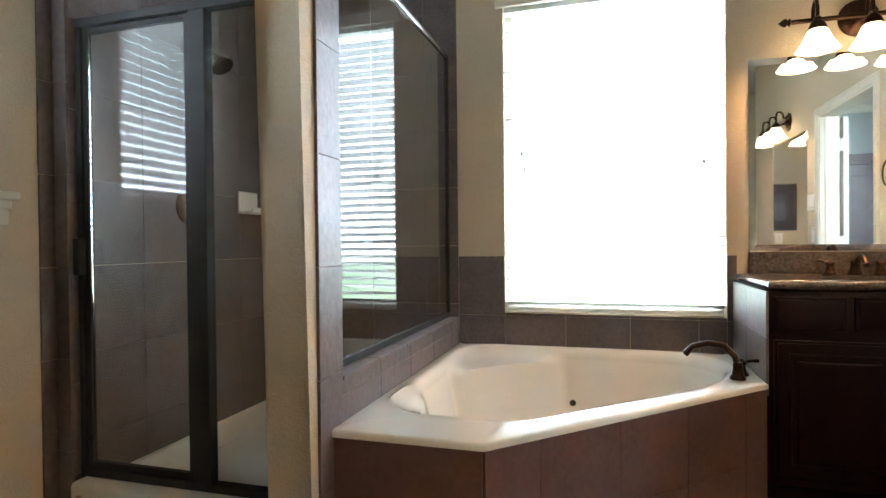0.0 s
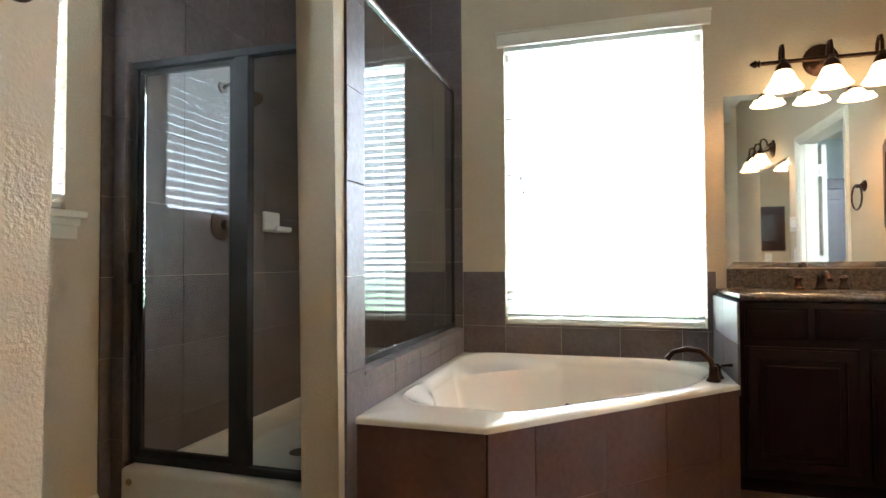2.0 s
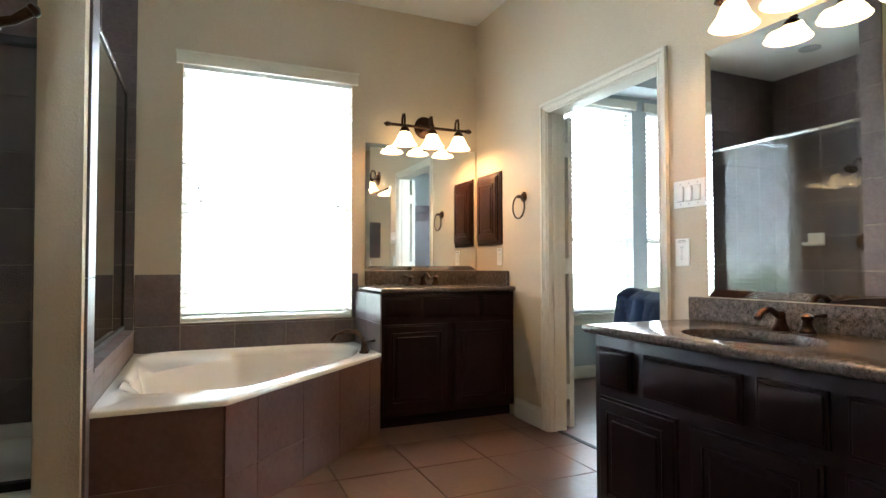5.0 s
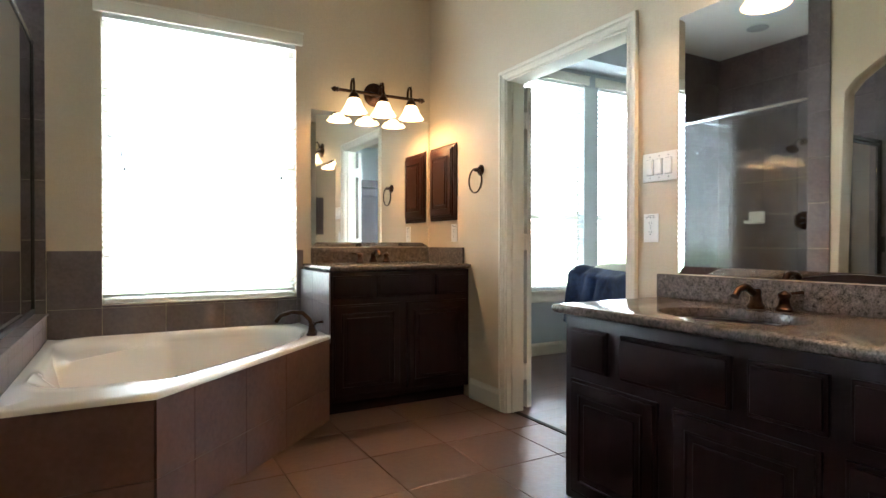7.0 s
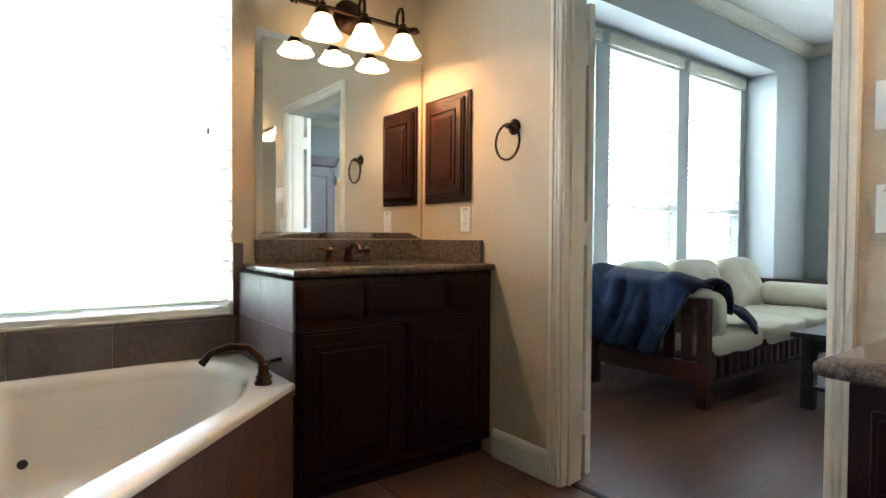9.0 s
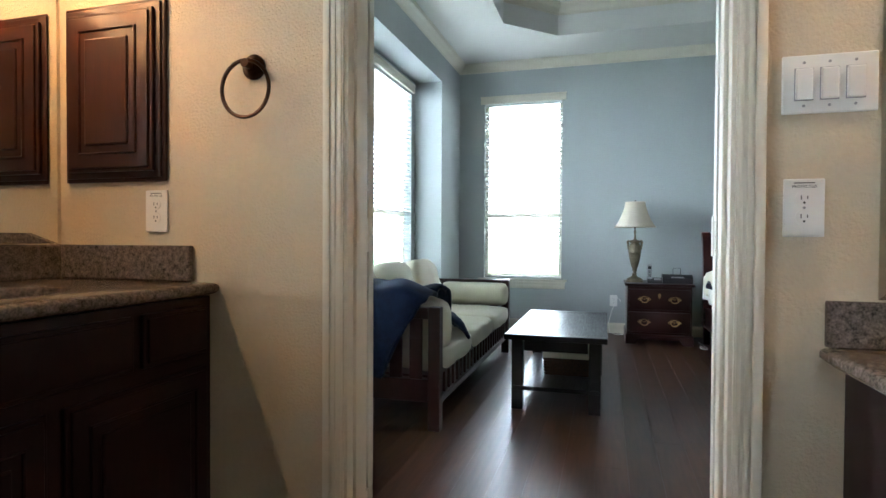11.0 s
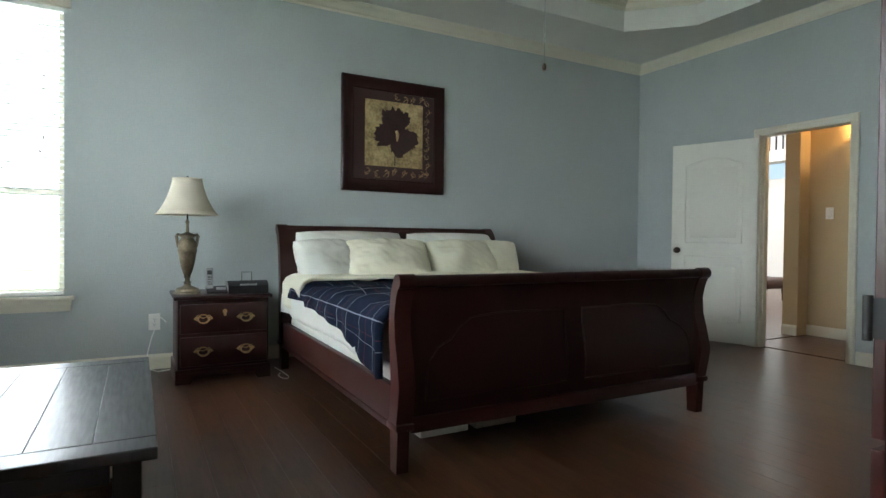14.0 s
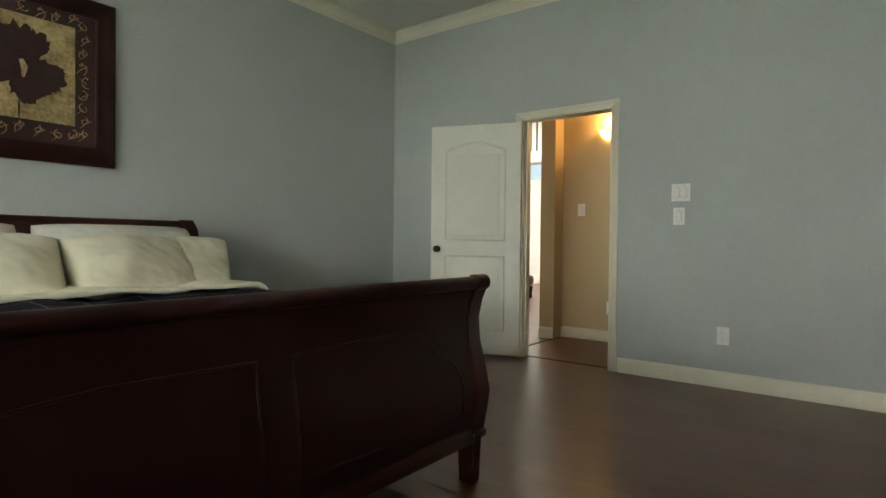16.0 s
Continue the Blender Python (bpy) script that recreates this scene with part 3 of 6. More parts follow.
# ---- windows with blinds ----
def window(name, axis, at, inside, lo, hi, z0, z1, label, rail=None, sill=True, mat=BLUE, tassels=((0.12, 0.55), (0.14, 0.5)), tilt=6, valance=True, face=None):
    """A window in an opening from lo to hi across a wall: at is the room face, inside points into the room."""
    def p(a, d, z):
        return (a, at - inside * d, z) if axis == "x" else (at - inside * d, a, z)
    def put(bm, a0, a1, d0, d1, q0, q1, bevel=0.002):
        u, v = p(a0, d0, q0), p(a1, d1, q1)
        box(bm, [min(c) for c in zip(u, v)], [max(c) for c in zip(u, v)], bevel)
    root = tagged(new(name), label, "", "", "structure")
    bm = bmesh.new()
    for a0, a1, q0, q1 in ((lo, lo + 0.04, z0, z1), (hi - 0.04, hi, z0, z1), (lo + 0.04, hi - 0.04, z0, z0 + 0.045), (lo + 0.04, hi - 0.04, z1 - 0.04, z1)):
        put(bm, a0, a1, 0.075, 0.115, q0, q1)
    if rail:
        put(bm, lo + 0.04, hi - 0.04, 0.075, 0.11, rail - 0.022, rail + 0.022)
    part("window_frame", bm, TRIM, root)
    for q0, q1 in (((z0 + 0.045, rail - 0.022), (rail + 0.022, z1 - 0.04)) if rail else ((z0 + 0.045, z1 - 0.04),)):
        bm = bmesh.new()
        put(bm, lo + 0.04, hi - 0.04, 0.094, 0.098, q0, q1, 0)
        g = part("pane", bm, PANE, root, "clear glass pane", 0)
        g.visible_shadow = False
    if sill:
        bm = bmesh.new()
        put(bm, lo - 0.06, hi + 0.06, -0.045, 0.07, z0 - 0.028, z0 - 0.001, 0.006)
        part("window_sill", bm, TRIM, root, "cream window sill")
        bm = bmesh.new()
        put(bm, lo - 0.04, hi + 0.04, -0.018, -0.001, z0 - 0.11, z0 - 0.0285, 0.006)
        put(bm, lo - 0.045, hi + 0.045, -0.026, -0.0175, z0 - 0.06, z0 - 0.0285, 0.006)
        part("sill_apron", bm, TRIM, root)
    mid, w = (lo + hi) / 2, hi - lo
    turn = 0 if axis == "x" else 90
    blind = thing("window_blind", p(mid, 0.03, z0), "white horizontal slat blind lowered, slats open", "window blind", "window blinds")
    blind.matrix_world = pose(*p(mid, 0.032, 0), 0, 0, turn)
    s = -inside if axis == "x" else inside      # local y towards the outside
    me = piece_mesh("slat", (w - 0.006, 0.05, 0.003), BLIND, 0)
    n = int((z1 - 0.06 - (z0 + 0.03)) / 0.044)
    for i in range(n):
        shared("slat", me, blind, (0, 0, z0 + 0.05 + i * 0.044), 0, tilt * s)
    block("bottom_rail", (-w / 2 + 0.01, -0.026, z0 + 0.008), (w / 2 - 0.01, 0.026, z0 + 0.03), BLIND, blind)
    block("head_rail", (-w / 2 + 0.006, -0.028, z1 - 0.055), (w / 2 - 0.006, 0.028, z1 - 0.012), BLIND, blind)
    for x in ((-w / 2 + 0.13, 0, w / 2 - 0.13) if w > 0.9 else (-w / 2 + 0.12, w / 2 - 0.12)):
        for y in (-0.026, 0.026):
            bm = bmesh.new()
            rod(bm, (x, y, z0 + 0.02), (x, y, z1 - 0.04), 0.0011, n=5)
            part("ladder_cord", bm, BLIND, blind)
    for k, (off, up) in enumerate(tassels):
        x = -w / 2 + off if off > 0 else w / 2 + off
        bm = bmesh.new()
        rod(bm, (x, -0.034 * s, z0 + (z1 - z0) * up), (x, -0.034 * s, z1 - 0.05), 0.001, n=5)
        turned(bm, [(0.002, 0.03), (0.006, 0.018), (0.008, 0.004), (0.006, 0)], at=(x, -0.034 * s, z0 + (z1 - z0) * up - 0.03), n=10)
        part("cord_tassel", bm, GREYP, blind)
    if valance:
        bm = bmesh.new()
        yo = 0.032 * s
        box(bm, (-w / 2 - 0.04, min(-0.034 * s, -0.062 * s), z1 - 0.03), (w / 2 + 0.04, max(-0.034 * s, -0.062 * s), z1 + 0.045), 0.004)
        box(bm, (-w / 2 - 0.045, min(-0.034 * s, -0.07 * s), z1 + 0.044), (w / 2 + 0.045, max(-0.034 * s, -0.07 * s), z1 + 0.055), 0.003)
        for x in (-w / 2 - 0.04, w / 2 + 0.028):
            box(bm, (x, min(-0.034 * s, -0.031 * s), z1 - 0.03), (x + 0.012, max(-0.034 * s, -0.031 * s), z1 + 0.045))
        part("valance", bm, TRIM, blind, "cream moulded valance")
    return root


window("window_bath", "x", YN, -1, -0.135, 0.985, 0.675, 2.39, "large bathroom window above the tub", None, False, tassels=((0.1, 0.52), (0.115, 0.47), (-0.1, 0.47)), tilt=-26)
window("window_lobby", "y", XW, 1, 1.28, 1.9, 1.25, 2.35, "small window in the shower lobby", None, True, tilt=-22)
for a, b in ((2.87, 3.87), (4.05, 5.06), (5.24, 6.23)):
    window("window_bay", "x", AY, -1, a, b, 0.6, 2.6, "tall sash window in the bay", 1.29, True, tilt=-8)
window("window_bed_east", "y", BX, -1, 2.47, 3.37, 0.58, 2.64, "tall sash window in the bedroom wall", 1.31, True, tilt=-8)


# ---- tub, shower and their tiles ----
tub = thing("bathtub", (0.3, 2.87, 0), "white acrylic corner whirlpool tub with moulded seats", "bathtub")
deck = [(-0.399, 2.09), (0.08, 2.09), (1.016, 3.025), (1.016, 3.642), (-0.399, 3.642)]
cx, cy = 0.22, 2.9


def reach(th, outline=deck):
    """Distance from the basin's middle to an outline."""
    d = Vector((math.cos(th), math.sin(th)))
    best = 9
    for (ax, ay), (bx, by) in zip(outline, outline[1:] + outline[:1]):
        ex, ey = bx - ax, by - ay
        den = d.x * ey - d.y * ex
        if abs(den) > 1e-9:
            t = ((ax - cx) * ey - (ay - cy) * ex) / den
            u = ((ax - cx) * d.y - (ay - cy) * d.x) / den
            if t > 0 and -1e-6 <= u <= 1 + 1e-6:
                best = min(best, t)
    return best


well = [(-0.34, 2.26), (0.09, 2.26), (0.8, 2.93), (0.95, 3.3), (0.95, 3.6), (-0.34, 3.6)]
angles = sorted([2 * math.pi * i / 160 for i in range(160)] + [math.atan2(y - cy, x - cx) % (2 * math.pi) for x, y in deck])
rim_r = [reach(a) for a in angles]
basin = [sum(min(reach(a + (k - 8) * 0.025, well), 0.9) for k in range(17)) / 17 for a in angles]


def lobe(a, mid, half, soft):
    """1 round an angle, 0 elsewhere."""
    d = abs((a - mid + math.pi) % (2 * math.pi) - math.pi)
    k = max(0, min(1, (half - d) / soft))
    return k * k * (3 - 2 * k)


def oval(a, b):
    """The well's radius: an oval along the tub's long diagonal, inside the rim's outline b."""
    u, v = math.cos(a - math.pi / 4) / 0.92, math.sin(a - math.pi / 4) / 0.56
    return min(0.95 * b, 1 / math.hypot(u, v)) * (1 - 0.13 * lobe(a, 4.0, 0.62, 0.45))


bm = bmesh.new()
rows = []


def loop_at(pairs):
    rows.append([bm.verts.new((cx + r * math.cos(a) - 0.3, cy + r * math.sin(a) - 2.87, z + 0.016)) for a, (r, z) in zip(angles, pairs)])


for inset, z in ((0, 0.464), (0, 0.478), (0.004, 0.484), (0.014, 0.487)):
    loop_at([(r - inset, z) for r in rim_r])
ARM = [0, 0.008, 0.022, 0.03, 0.028, 0.012]
for k, (share, z) in enumerate(((1.02, 0.489), (0.995, 0.487), (0.98, 0.478), (0.96, 0.464), (0.5, 0.44), (0.0, 0.428))):
    ring_rz = []
    for a, b in zip(angles, basin):
        o = oval(a, b)
        r = b * share if share > 0.9 else o + (0.96 * b - o) * share
        ring_rz.append((r, z + ARM[k] * lobe(a, 4.0, 0.66, 0.35)))
    loop_at(ring_rz)
for share, z in ((0.985, 0.405), (0.965, 0.36), (0.935, 0.29), (0.9, 0.21), (0.85, 0.15), (0.76, 0.118), (0.4, 0.105), (0.05, 0.1)):
    loop_at([(oval(a, b) * share, z) for a, b in zip(angles, basin)])
for a, b in zip(rows, rows[1:]):
    for i in range(len(a)):
        bm.faces.new((a[i], a[(i + 1) % len(a)], b[(i + 1) % len(a)], b[i]))
bm.faces.new(rows[-1])
part("shell", bm, ACRYLIC, tub, smooth=50)
bm = bmesh.new()
turned(bm, [(0.016, 0), (0.015, 0.004), (0.006, 0.006)], m=pose(-0.06, 0.592, 0.25, 76, 0, 0), n=16)
part("jet", bm, BLACKP, tub, "small dark whirlpool jet")

# tiled skirt of the tub
bm = bmesh.new()
prism(bm, [(-0.398, 2.112), (0.072, 2.112), (1.008, 3.047), (1.008, 3.085), (0.052, 2.15), (-0.398, 2.15)], "z", 0, 0.478)
skirt = tagged(link("tub_skirt", bm, GROUT, smooth=0), "brown tiled skirt below the tub rim", "", "", "structure")


def tile_run(parent, mat, a, b, z0, z1, out, size=0.33, joint=0.002, thick=0.01, start=0.0, up=0.0, skip=None):
    """Tiles in rows on an upright face from a to b, standing out along out."""
    a, b = Vector((*a, 0)), Vector((*b, 0))
    d = b - a
    length = d.length
    d.normalize()
    n = Vector((*out, 0)).normalized()
    turn = math.degrees(math.atan2(d.y, d.x))
    made = {}
    cols, x = [], -start
    while x < length - 0.01:
        x0, x1 = max(0, x), min(length, x + size)
        if x1 - x0 > 0.015:
            cols.append((x0, x1))
        x += size
    z, lv = z0 - up, []
    while z < z1 - 0.01:
        q0, q1 = max(z0, z), min(z1, z + size)
        if q1 - q0 > 0.015:
            lv.append((q0, q1))
        z += size
    for x0, x1 in cols:
        for q0, q1 in lv:
            c = a + d * ((x0 + x1) / 2) + n * (thick / 2)
            if skip and skip((x0 + x1) / 2, (q0 + q1) / 2):
                continue
            key = (round(x1 - x0, 3), round(q1 - q0, 3))
            if key not in made:
                made[key] = piece_mesh("tile", (key[0] - joint, thick, key[1] - joint), mat, 0.0008)
            shared("tile", made[key], parent, (c.x, c.y, (q0 + q1) / 2), turn)


tile_run(skirt, APRON, (-0.398, 2.112), (0.072, 2.112), 0.002, 0.478, (0, -1), up=0.28, size=0.47)
tile_run(skirt, APRON, (0.072, 2.112), (1.008, 3.047), 0.002, 0.478, (0.707, -0.707), up=0.14, start=0.134)


def tap(at, turn, label, name="bath_faucet", high=0.13, long=0.2, sides=(-0.1, 0.1)):
    """A gooseneck faucet with two lever handles."""
    f = thing(name, at, label, "faucet", "bronze faucets", turn)
    bm = bmesh.new()
    turned(bm, [(0.03, 0), (0.031, 0.008), (0.022, 0.02), (0.018, 0.05), (0.02, 0.058), (0.014, 0.07)])
    pts = [(0, 0, 0.05), (-0.01, 0, high * 0.7), (-0.05, 0, high), (-long * 0.55, 0, high * 1.04), (-long * 0.85, 0, high * 0.9), (-long, 0, high * 0.62)]
    tube(bm, pts, [0.013, 0.013, 0.013, 0.013, 0.012, 0.014], 12)
    part("spout", bm, BRONZE, f)
    for y in sides:
        bm = bmesh.new()
        turned(bm, [(0.028, 0), (0.029, 0.008), (0.02, 0.018), (0.015, 0.04), (0.021, 0.048), (0.021, 0.058), (0.01, 0.066), (0.004, 0.07)], at=(0.0, y, 0))
        tube(bm, [(0, y, 0.052), (0.03, y * 1.15, 0.06), (0.06, y * 1.3, 0.062)], [0.008, 0.006, 0.008], 10)
        part("handle", bm, BRONZE, f)
    return f


tap((0.915, 3.06, 0.504), -20, "oil-rubbed bronze tub faucet on the rim", sides=(0.085,))

# wall tiles round the tub and the shower
tiling = tagged(new("tile_north"), "slate tile wainscot behind the tub", "", "", "structure")
tile_run(tiling, SLATE, (-0.398, YN), (-0.135, YN), 0.45, 0.99, (0, -1), up=0.12, start=0.05)
tile_run(tiling, SLATE, (-0.135, YN), (0.985, YN), 0.45, 0.675, (0, -1), up=0.12)
tile_run(tiling, SLATE, (0.985, YN), (1.03, YN), 0.45, 0.99, (0, -1), up=0.12)
reveal = tagged(new("tile_reveal"), "slate tile lining of the window's lower reveal", "", "", "structure")
block("tile", (-0.133, 3.657, 0.661), (0.983, 3.72, 0.6745), SLATE, reveal, 0.001)
column = tagged(new("tile_column"), "slate tile strip on the arch wall end", "", "", "structure")
tile_run(column, SLATE, (-0.4, 2.022), (-0.4, 2.172), 0.002, ZB, (1, 0), up=-0.0, size=0.332, start=0.1)
knee = tagged(new("tile_ledge"), "slate tiles on the low wall under the glass", "", "", "structure")
tile_run(knee, SLATE, (-0.41, 2.172), (-0.41, YN - 0.012), 0.45, 0.633, (1, 0), up=0.2)
tile_run(knee, SLATE, (-0.528, 2.172), (-0.528, YN - 0.012), 0.06, 0.633, (-1, 0), up=0.2)
for i in range(5):
    y0 = 2.173 + i * 0.2935
    block("tile", (-0.532, y0, 0.6335), (-0.388, y0 + 0.29, 0.646), SLATE, knee, 0.002)
bath_tiles = tagged(new("tile_shower"), "slate tiles on the shower walls up to the ceiling", "", "", "structure")
tile_run(bath_tiles, SLATE, (XW, 2.05), (XW, YN), 0.002, ZB, (1, 0), up=0.0, start=0.2)
tile_run(bath_tiles, SLATE, (XW + 0.012, YN), (-0.4, YN), 0.06, ZB, (0, -1), start=0.1)
tile_run(bath_tiles, SLATE, (-0.54, 2.04), (-0.54, 2.172), 0.06, ZB, (-1, 0))
tile_run(bath_tiles, SLATE, (-0.54, 2.171), (-0.4, 2.171), 0.65, ZB, (0, 1))
tile_run(bath_tiles, SLATE, (1.02, 3.032), (1.02, YN - 0.012), 0.45, 0.862, (-1, 0), up=0.1)

jamb_tiles = structure("shower_jamb", GROUT, [((-1.487, 2.112, 0), (-1.438, 2.19, ZB))], "narrow slate tiled jamb beside the shower door")
tile_run(jamb_tiles, SLATE, (-1.488, 2.112), (-1.426, 2.112), 0.002, ZB, (0, -1))
tile_run(jamb_tiles, SLATE, (-1.438, 2.112), (-1.438, 2.19), 0.24, ZB, (1, 0))

pan = thing("shower_pan", (-1.0, 2.9, 0), "white moulded shower base with a raised curb", "shower base")
bm = bmesh.new()
box(bm, (-0.42, -0.82, 0.0), (0.455, -0.67, 0.233), 0.02, 3)
box(bm, (-0.485, -0.69, 0.0), (0.455, 0.74, 0.06), 0.006)
box(bm, (-0.487, -0.72, 0.05), (-0.45, 0.742, 0.175), 0.014, 3)
box(bm, (-0.455, 0.705, 0.05), (0.455, 0.742, 0.14), 0.014, 3)
box(bm, (0.425, -0.72, 0.05), (0.456, 0.71, 0.14), 0.012, 3)
part("base", bm, PAN, pan)
bm = bmesh.new()
rod(bm, (-0.09, 0.0, 0.06), (-0.09, 0.0, 0.064), 0.055, n=24)
for k in range(6):
    rod(bm, (-0.09 + 0.03 * math.cos(k * 1.047), 0.03 * math.sin(k * 1.047), 0.0638), (-0.09 + 0.03 * math.cos(k * 1.047), 0.03 * math.sin(k * 1.047), 0.0655), 0.008, n=10)
part("drain", bm, BRONZE, pan, "round bronze drain cover")
bm = bmesh.new()
rod(bm, (-0.37, -0.819, 0.18), (-0.37, -0.823, 0.18), 0.014)
part("badge", bm, BRASS, pan, "small oval badge")

screen = thing("shower_enclosure", (-1.005, 2.155, 0.235), "dark bronze framed glass shower door and fixed pane", "shower door")
for nm, lo, hi in (("side_rail", (-0.418, -0.02, 0), (-0.394, 0.02, 1.62)), ("side_rail", (0.43, -0.02, 0), (0.46, 0.02, 1.62)), ("bottom_rail", (-0.394, -0.02, 0), (0.43, 0.02, 0.03)), ("top_rail", (-0.418, -0.022, 1.62), (0.46, 0.022, 1.65)), ("mullion", (0.075, -0.022, 0.03), (0.14, 0.022, 1.62)), ("door_stile", (-0.391, -0.012, 0.035), (-0.372, 0.012, 1.615)), ("door_stile", (0.05, -0.014, 0.035), (0.072, 0.014, 1.615)), ("door_rail", (-0.372, -0.012, 0.035), (0.05, 0.012, 0.055)), ("door_rail", (-0.372, -0.012, 1.596), (0.05, 0.012, 1.615))):
    block(nm, lo, hi, DARKMETAL, screen, 0.003)
block("handle", (-0.402, -0.055, 0.73), (-0.374, -0.0205, 0.86), DARKMETAL, screen, 0.006)
for lo, hi in (((-0.371, -0.003, 0.056), (0.049, 0.003, 1.595)), ((0.134, -0.003, 0.025), (0.436, 0.003, 1.625))):
    g = block("glass_pane", lo, hi, GLASS, screen, 0)
    g.visible_shadow = False

panel = thing("shower_glass_panel", (-0.46, 2.9, 0.647), "fixed glass shower panel above the tub ledge", "shower panel")
for nm, lo, hi in (("bottom_channel", (-0.012, -0.728, 0), (0.012, 0.743, 0.028)), ("side_channel", (-0.012, -0.728, 0.028), (0.012, -0.705, 1.46)), ("side_channel", (-0.012, 0.72, 0.028), (0.012, 0.743, 1.46))):
    block(nm, lo, hi, DARKMETAL, panel, 0.003)
block("top_channel", (-0.013, -0.728, 1.46), (0.013, 0.743, 1.485), CHROME, panel, 0.004)
g = block("glass_pane", (-0.004, -0.704, 0.029), (0.004, 0.719, 1.459), GLASS, panel, 0)
g.visible_shadow = False

sh = thing("overhead_shower", (XW + 0.012, 2.78, 1.98), "oil-rubbed bronze shower head on a bent arm", "shower head")
bm = bmesh.new()
rod(bm, (0, 0, 0), (0.012, 0, 0), 0.032)
tube(bm, [(0.01, 0, 0), (0.06, 0, 0.02), (0.12, 0, 0.01), (0.16, 0, -0.03)], 0.01)
part("arm", bm, BRONZE, sh)
bm = bmesh.new()
turned(bm, [(0.015, 0), (0.02, 0.02), (0.05, 0.06), (0.055, 0.075), (0.05, 0.08)], m=pose(0.155, 0, -0.025, 0, 145, 0))
part("spray_head", bm, BRONZE, sh)
valve = thing("shower_valve", (XW + 0.012, 2.78, 1.25), "round bronze shower valve with a lever", "shower valve")
bm = bmesh.new()
turned(bm, [(0.085, 0), (0.085, 0.006), (0.07, 0.014), (0.03, 0.02), (0.026, 0.05), (0.01, 0.056)], m=pose(0, 0, 0, 0, 90, 0))
part("escutcheon", bm, BRONZE, valve)
bm = bmesh.new()
tube(bm, [(0.045, 0, 0), (0.055, 0, -0.04), (0.06, 0.0, -0.08)], [0.01, 0.007, 0.009])
part("lever", bm, BRONZE, valve)
soap = thing("soap_dish", (XW + 0.012, 3.22, 1.235), "white ceramic wall soap dish", "soap dish")
bm = bmesh.new()
box(bm, (0, -0.08, 0.0), (0.02, 0.08, 0.12), 0.01, 3)
box(bm, (0.01, -0.08, 0.0), (0.1, 0.08, 0.014), 0.006, 3)
box(bm, (0.09, -0.08, 0.004), (0.102, 0.08, 0.03), 0.005, 3)
part("dish", bm, PLASTIC, soap)


# ---- vanities ----
def front(parent, name, axis_pose, w, h, raised=True, mat=ESPRESSO):
    """A raised-panel door or drawer front, in the x-z plane of axis_pose, facing -y."""
    bm = bmesh.new()
    box(bm, (-w / 2, -0.012, -h / 2), (w / 2, 0, h / 2), 0.003)
    box(bm, (-w / 2 + 0.011, -0.019, -h / 2 + 0.011), (w / 2 - 0.011, -0.0105, h / 2 - 0.011), 0.0055, 3)
    me = bpy.data.meshes.new(name)
    if raised:
        i = 0.055 if min(w, h) > 0.25 else 0.03
        if min(w, h) > 2 * i + 0.05:
            tube(bm, [(-w / 2 + i, -0.019, -h / 2 + i), (w / 2 - i, -0.019, -h / 2 + i), (w / 2 - i, -0.019, h / 2 - i), (-w / 2 + i, -0.019, h / 2 - i)], 0.006, 8, True)
            box(bm, (-w / 2 + i + 0.025, -0.026, -h / 2 + i + 0.025), (w / 2 - i - 0.025, -0.015, h / 2 - i - 0.025), 0.008, 2)
    bmesh.ops.recalc_face_normals(bm, faces=bm.faces[:])
    bm.to_mesh(me)
    bm.free()
    me.materials.append(mat)
    me.polygons.foreach_set("use_smooth", [True] * len(me.polygons))
    me.set_sharp_from_angle(angle=radians(15))
    ob = new(name, me)
    ob.parent = parent
    ob.matrix_local = axis_pose
    return ob


van = thing("vanity_cabinet", (1.51, 3.41, 0), "dark espresso vanity cabinet with raised panel doors", "cabinet", "vanities")
bm = bmesh.new()
box(bm, (-0.489, -0.32, 0.08), (0.488, 0.242, 0.862), 0.002)
box(bm, (-0.489, -0.26, 0.0), (0.488, 0.24, 0.0805))
part("body", bm, ESPRESSO, van)
for x, w in ((-0.335, 0.25), (0.01, 0.38), (0.345, 0.23)):
    front(van, "drawer_front", pose(x, -0.3205, 0.77), w, 0.135, False)
for x in (-0.24, 0.24):
    front(van, "door", pose(x, -0.3205, 0.39), 0.44, 0.55)

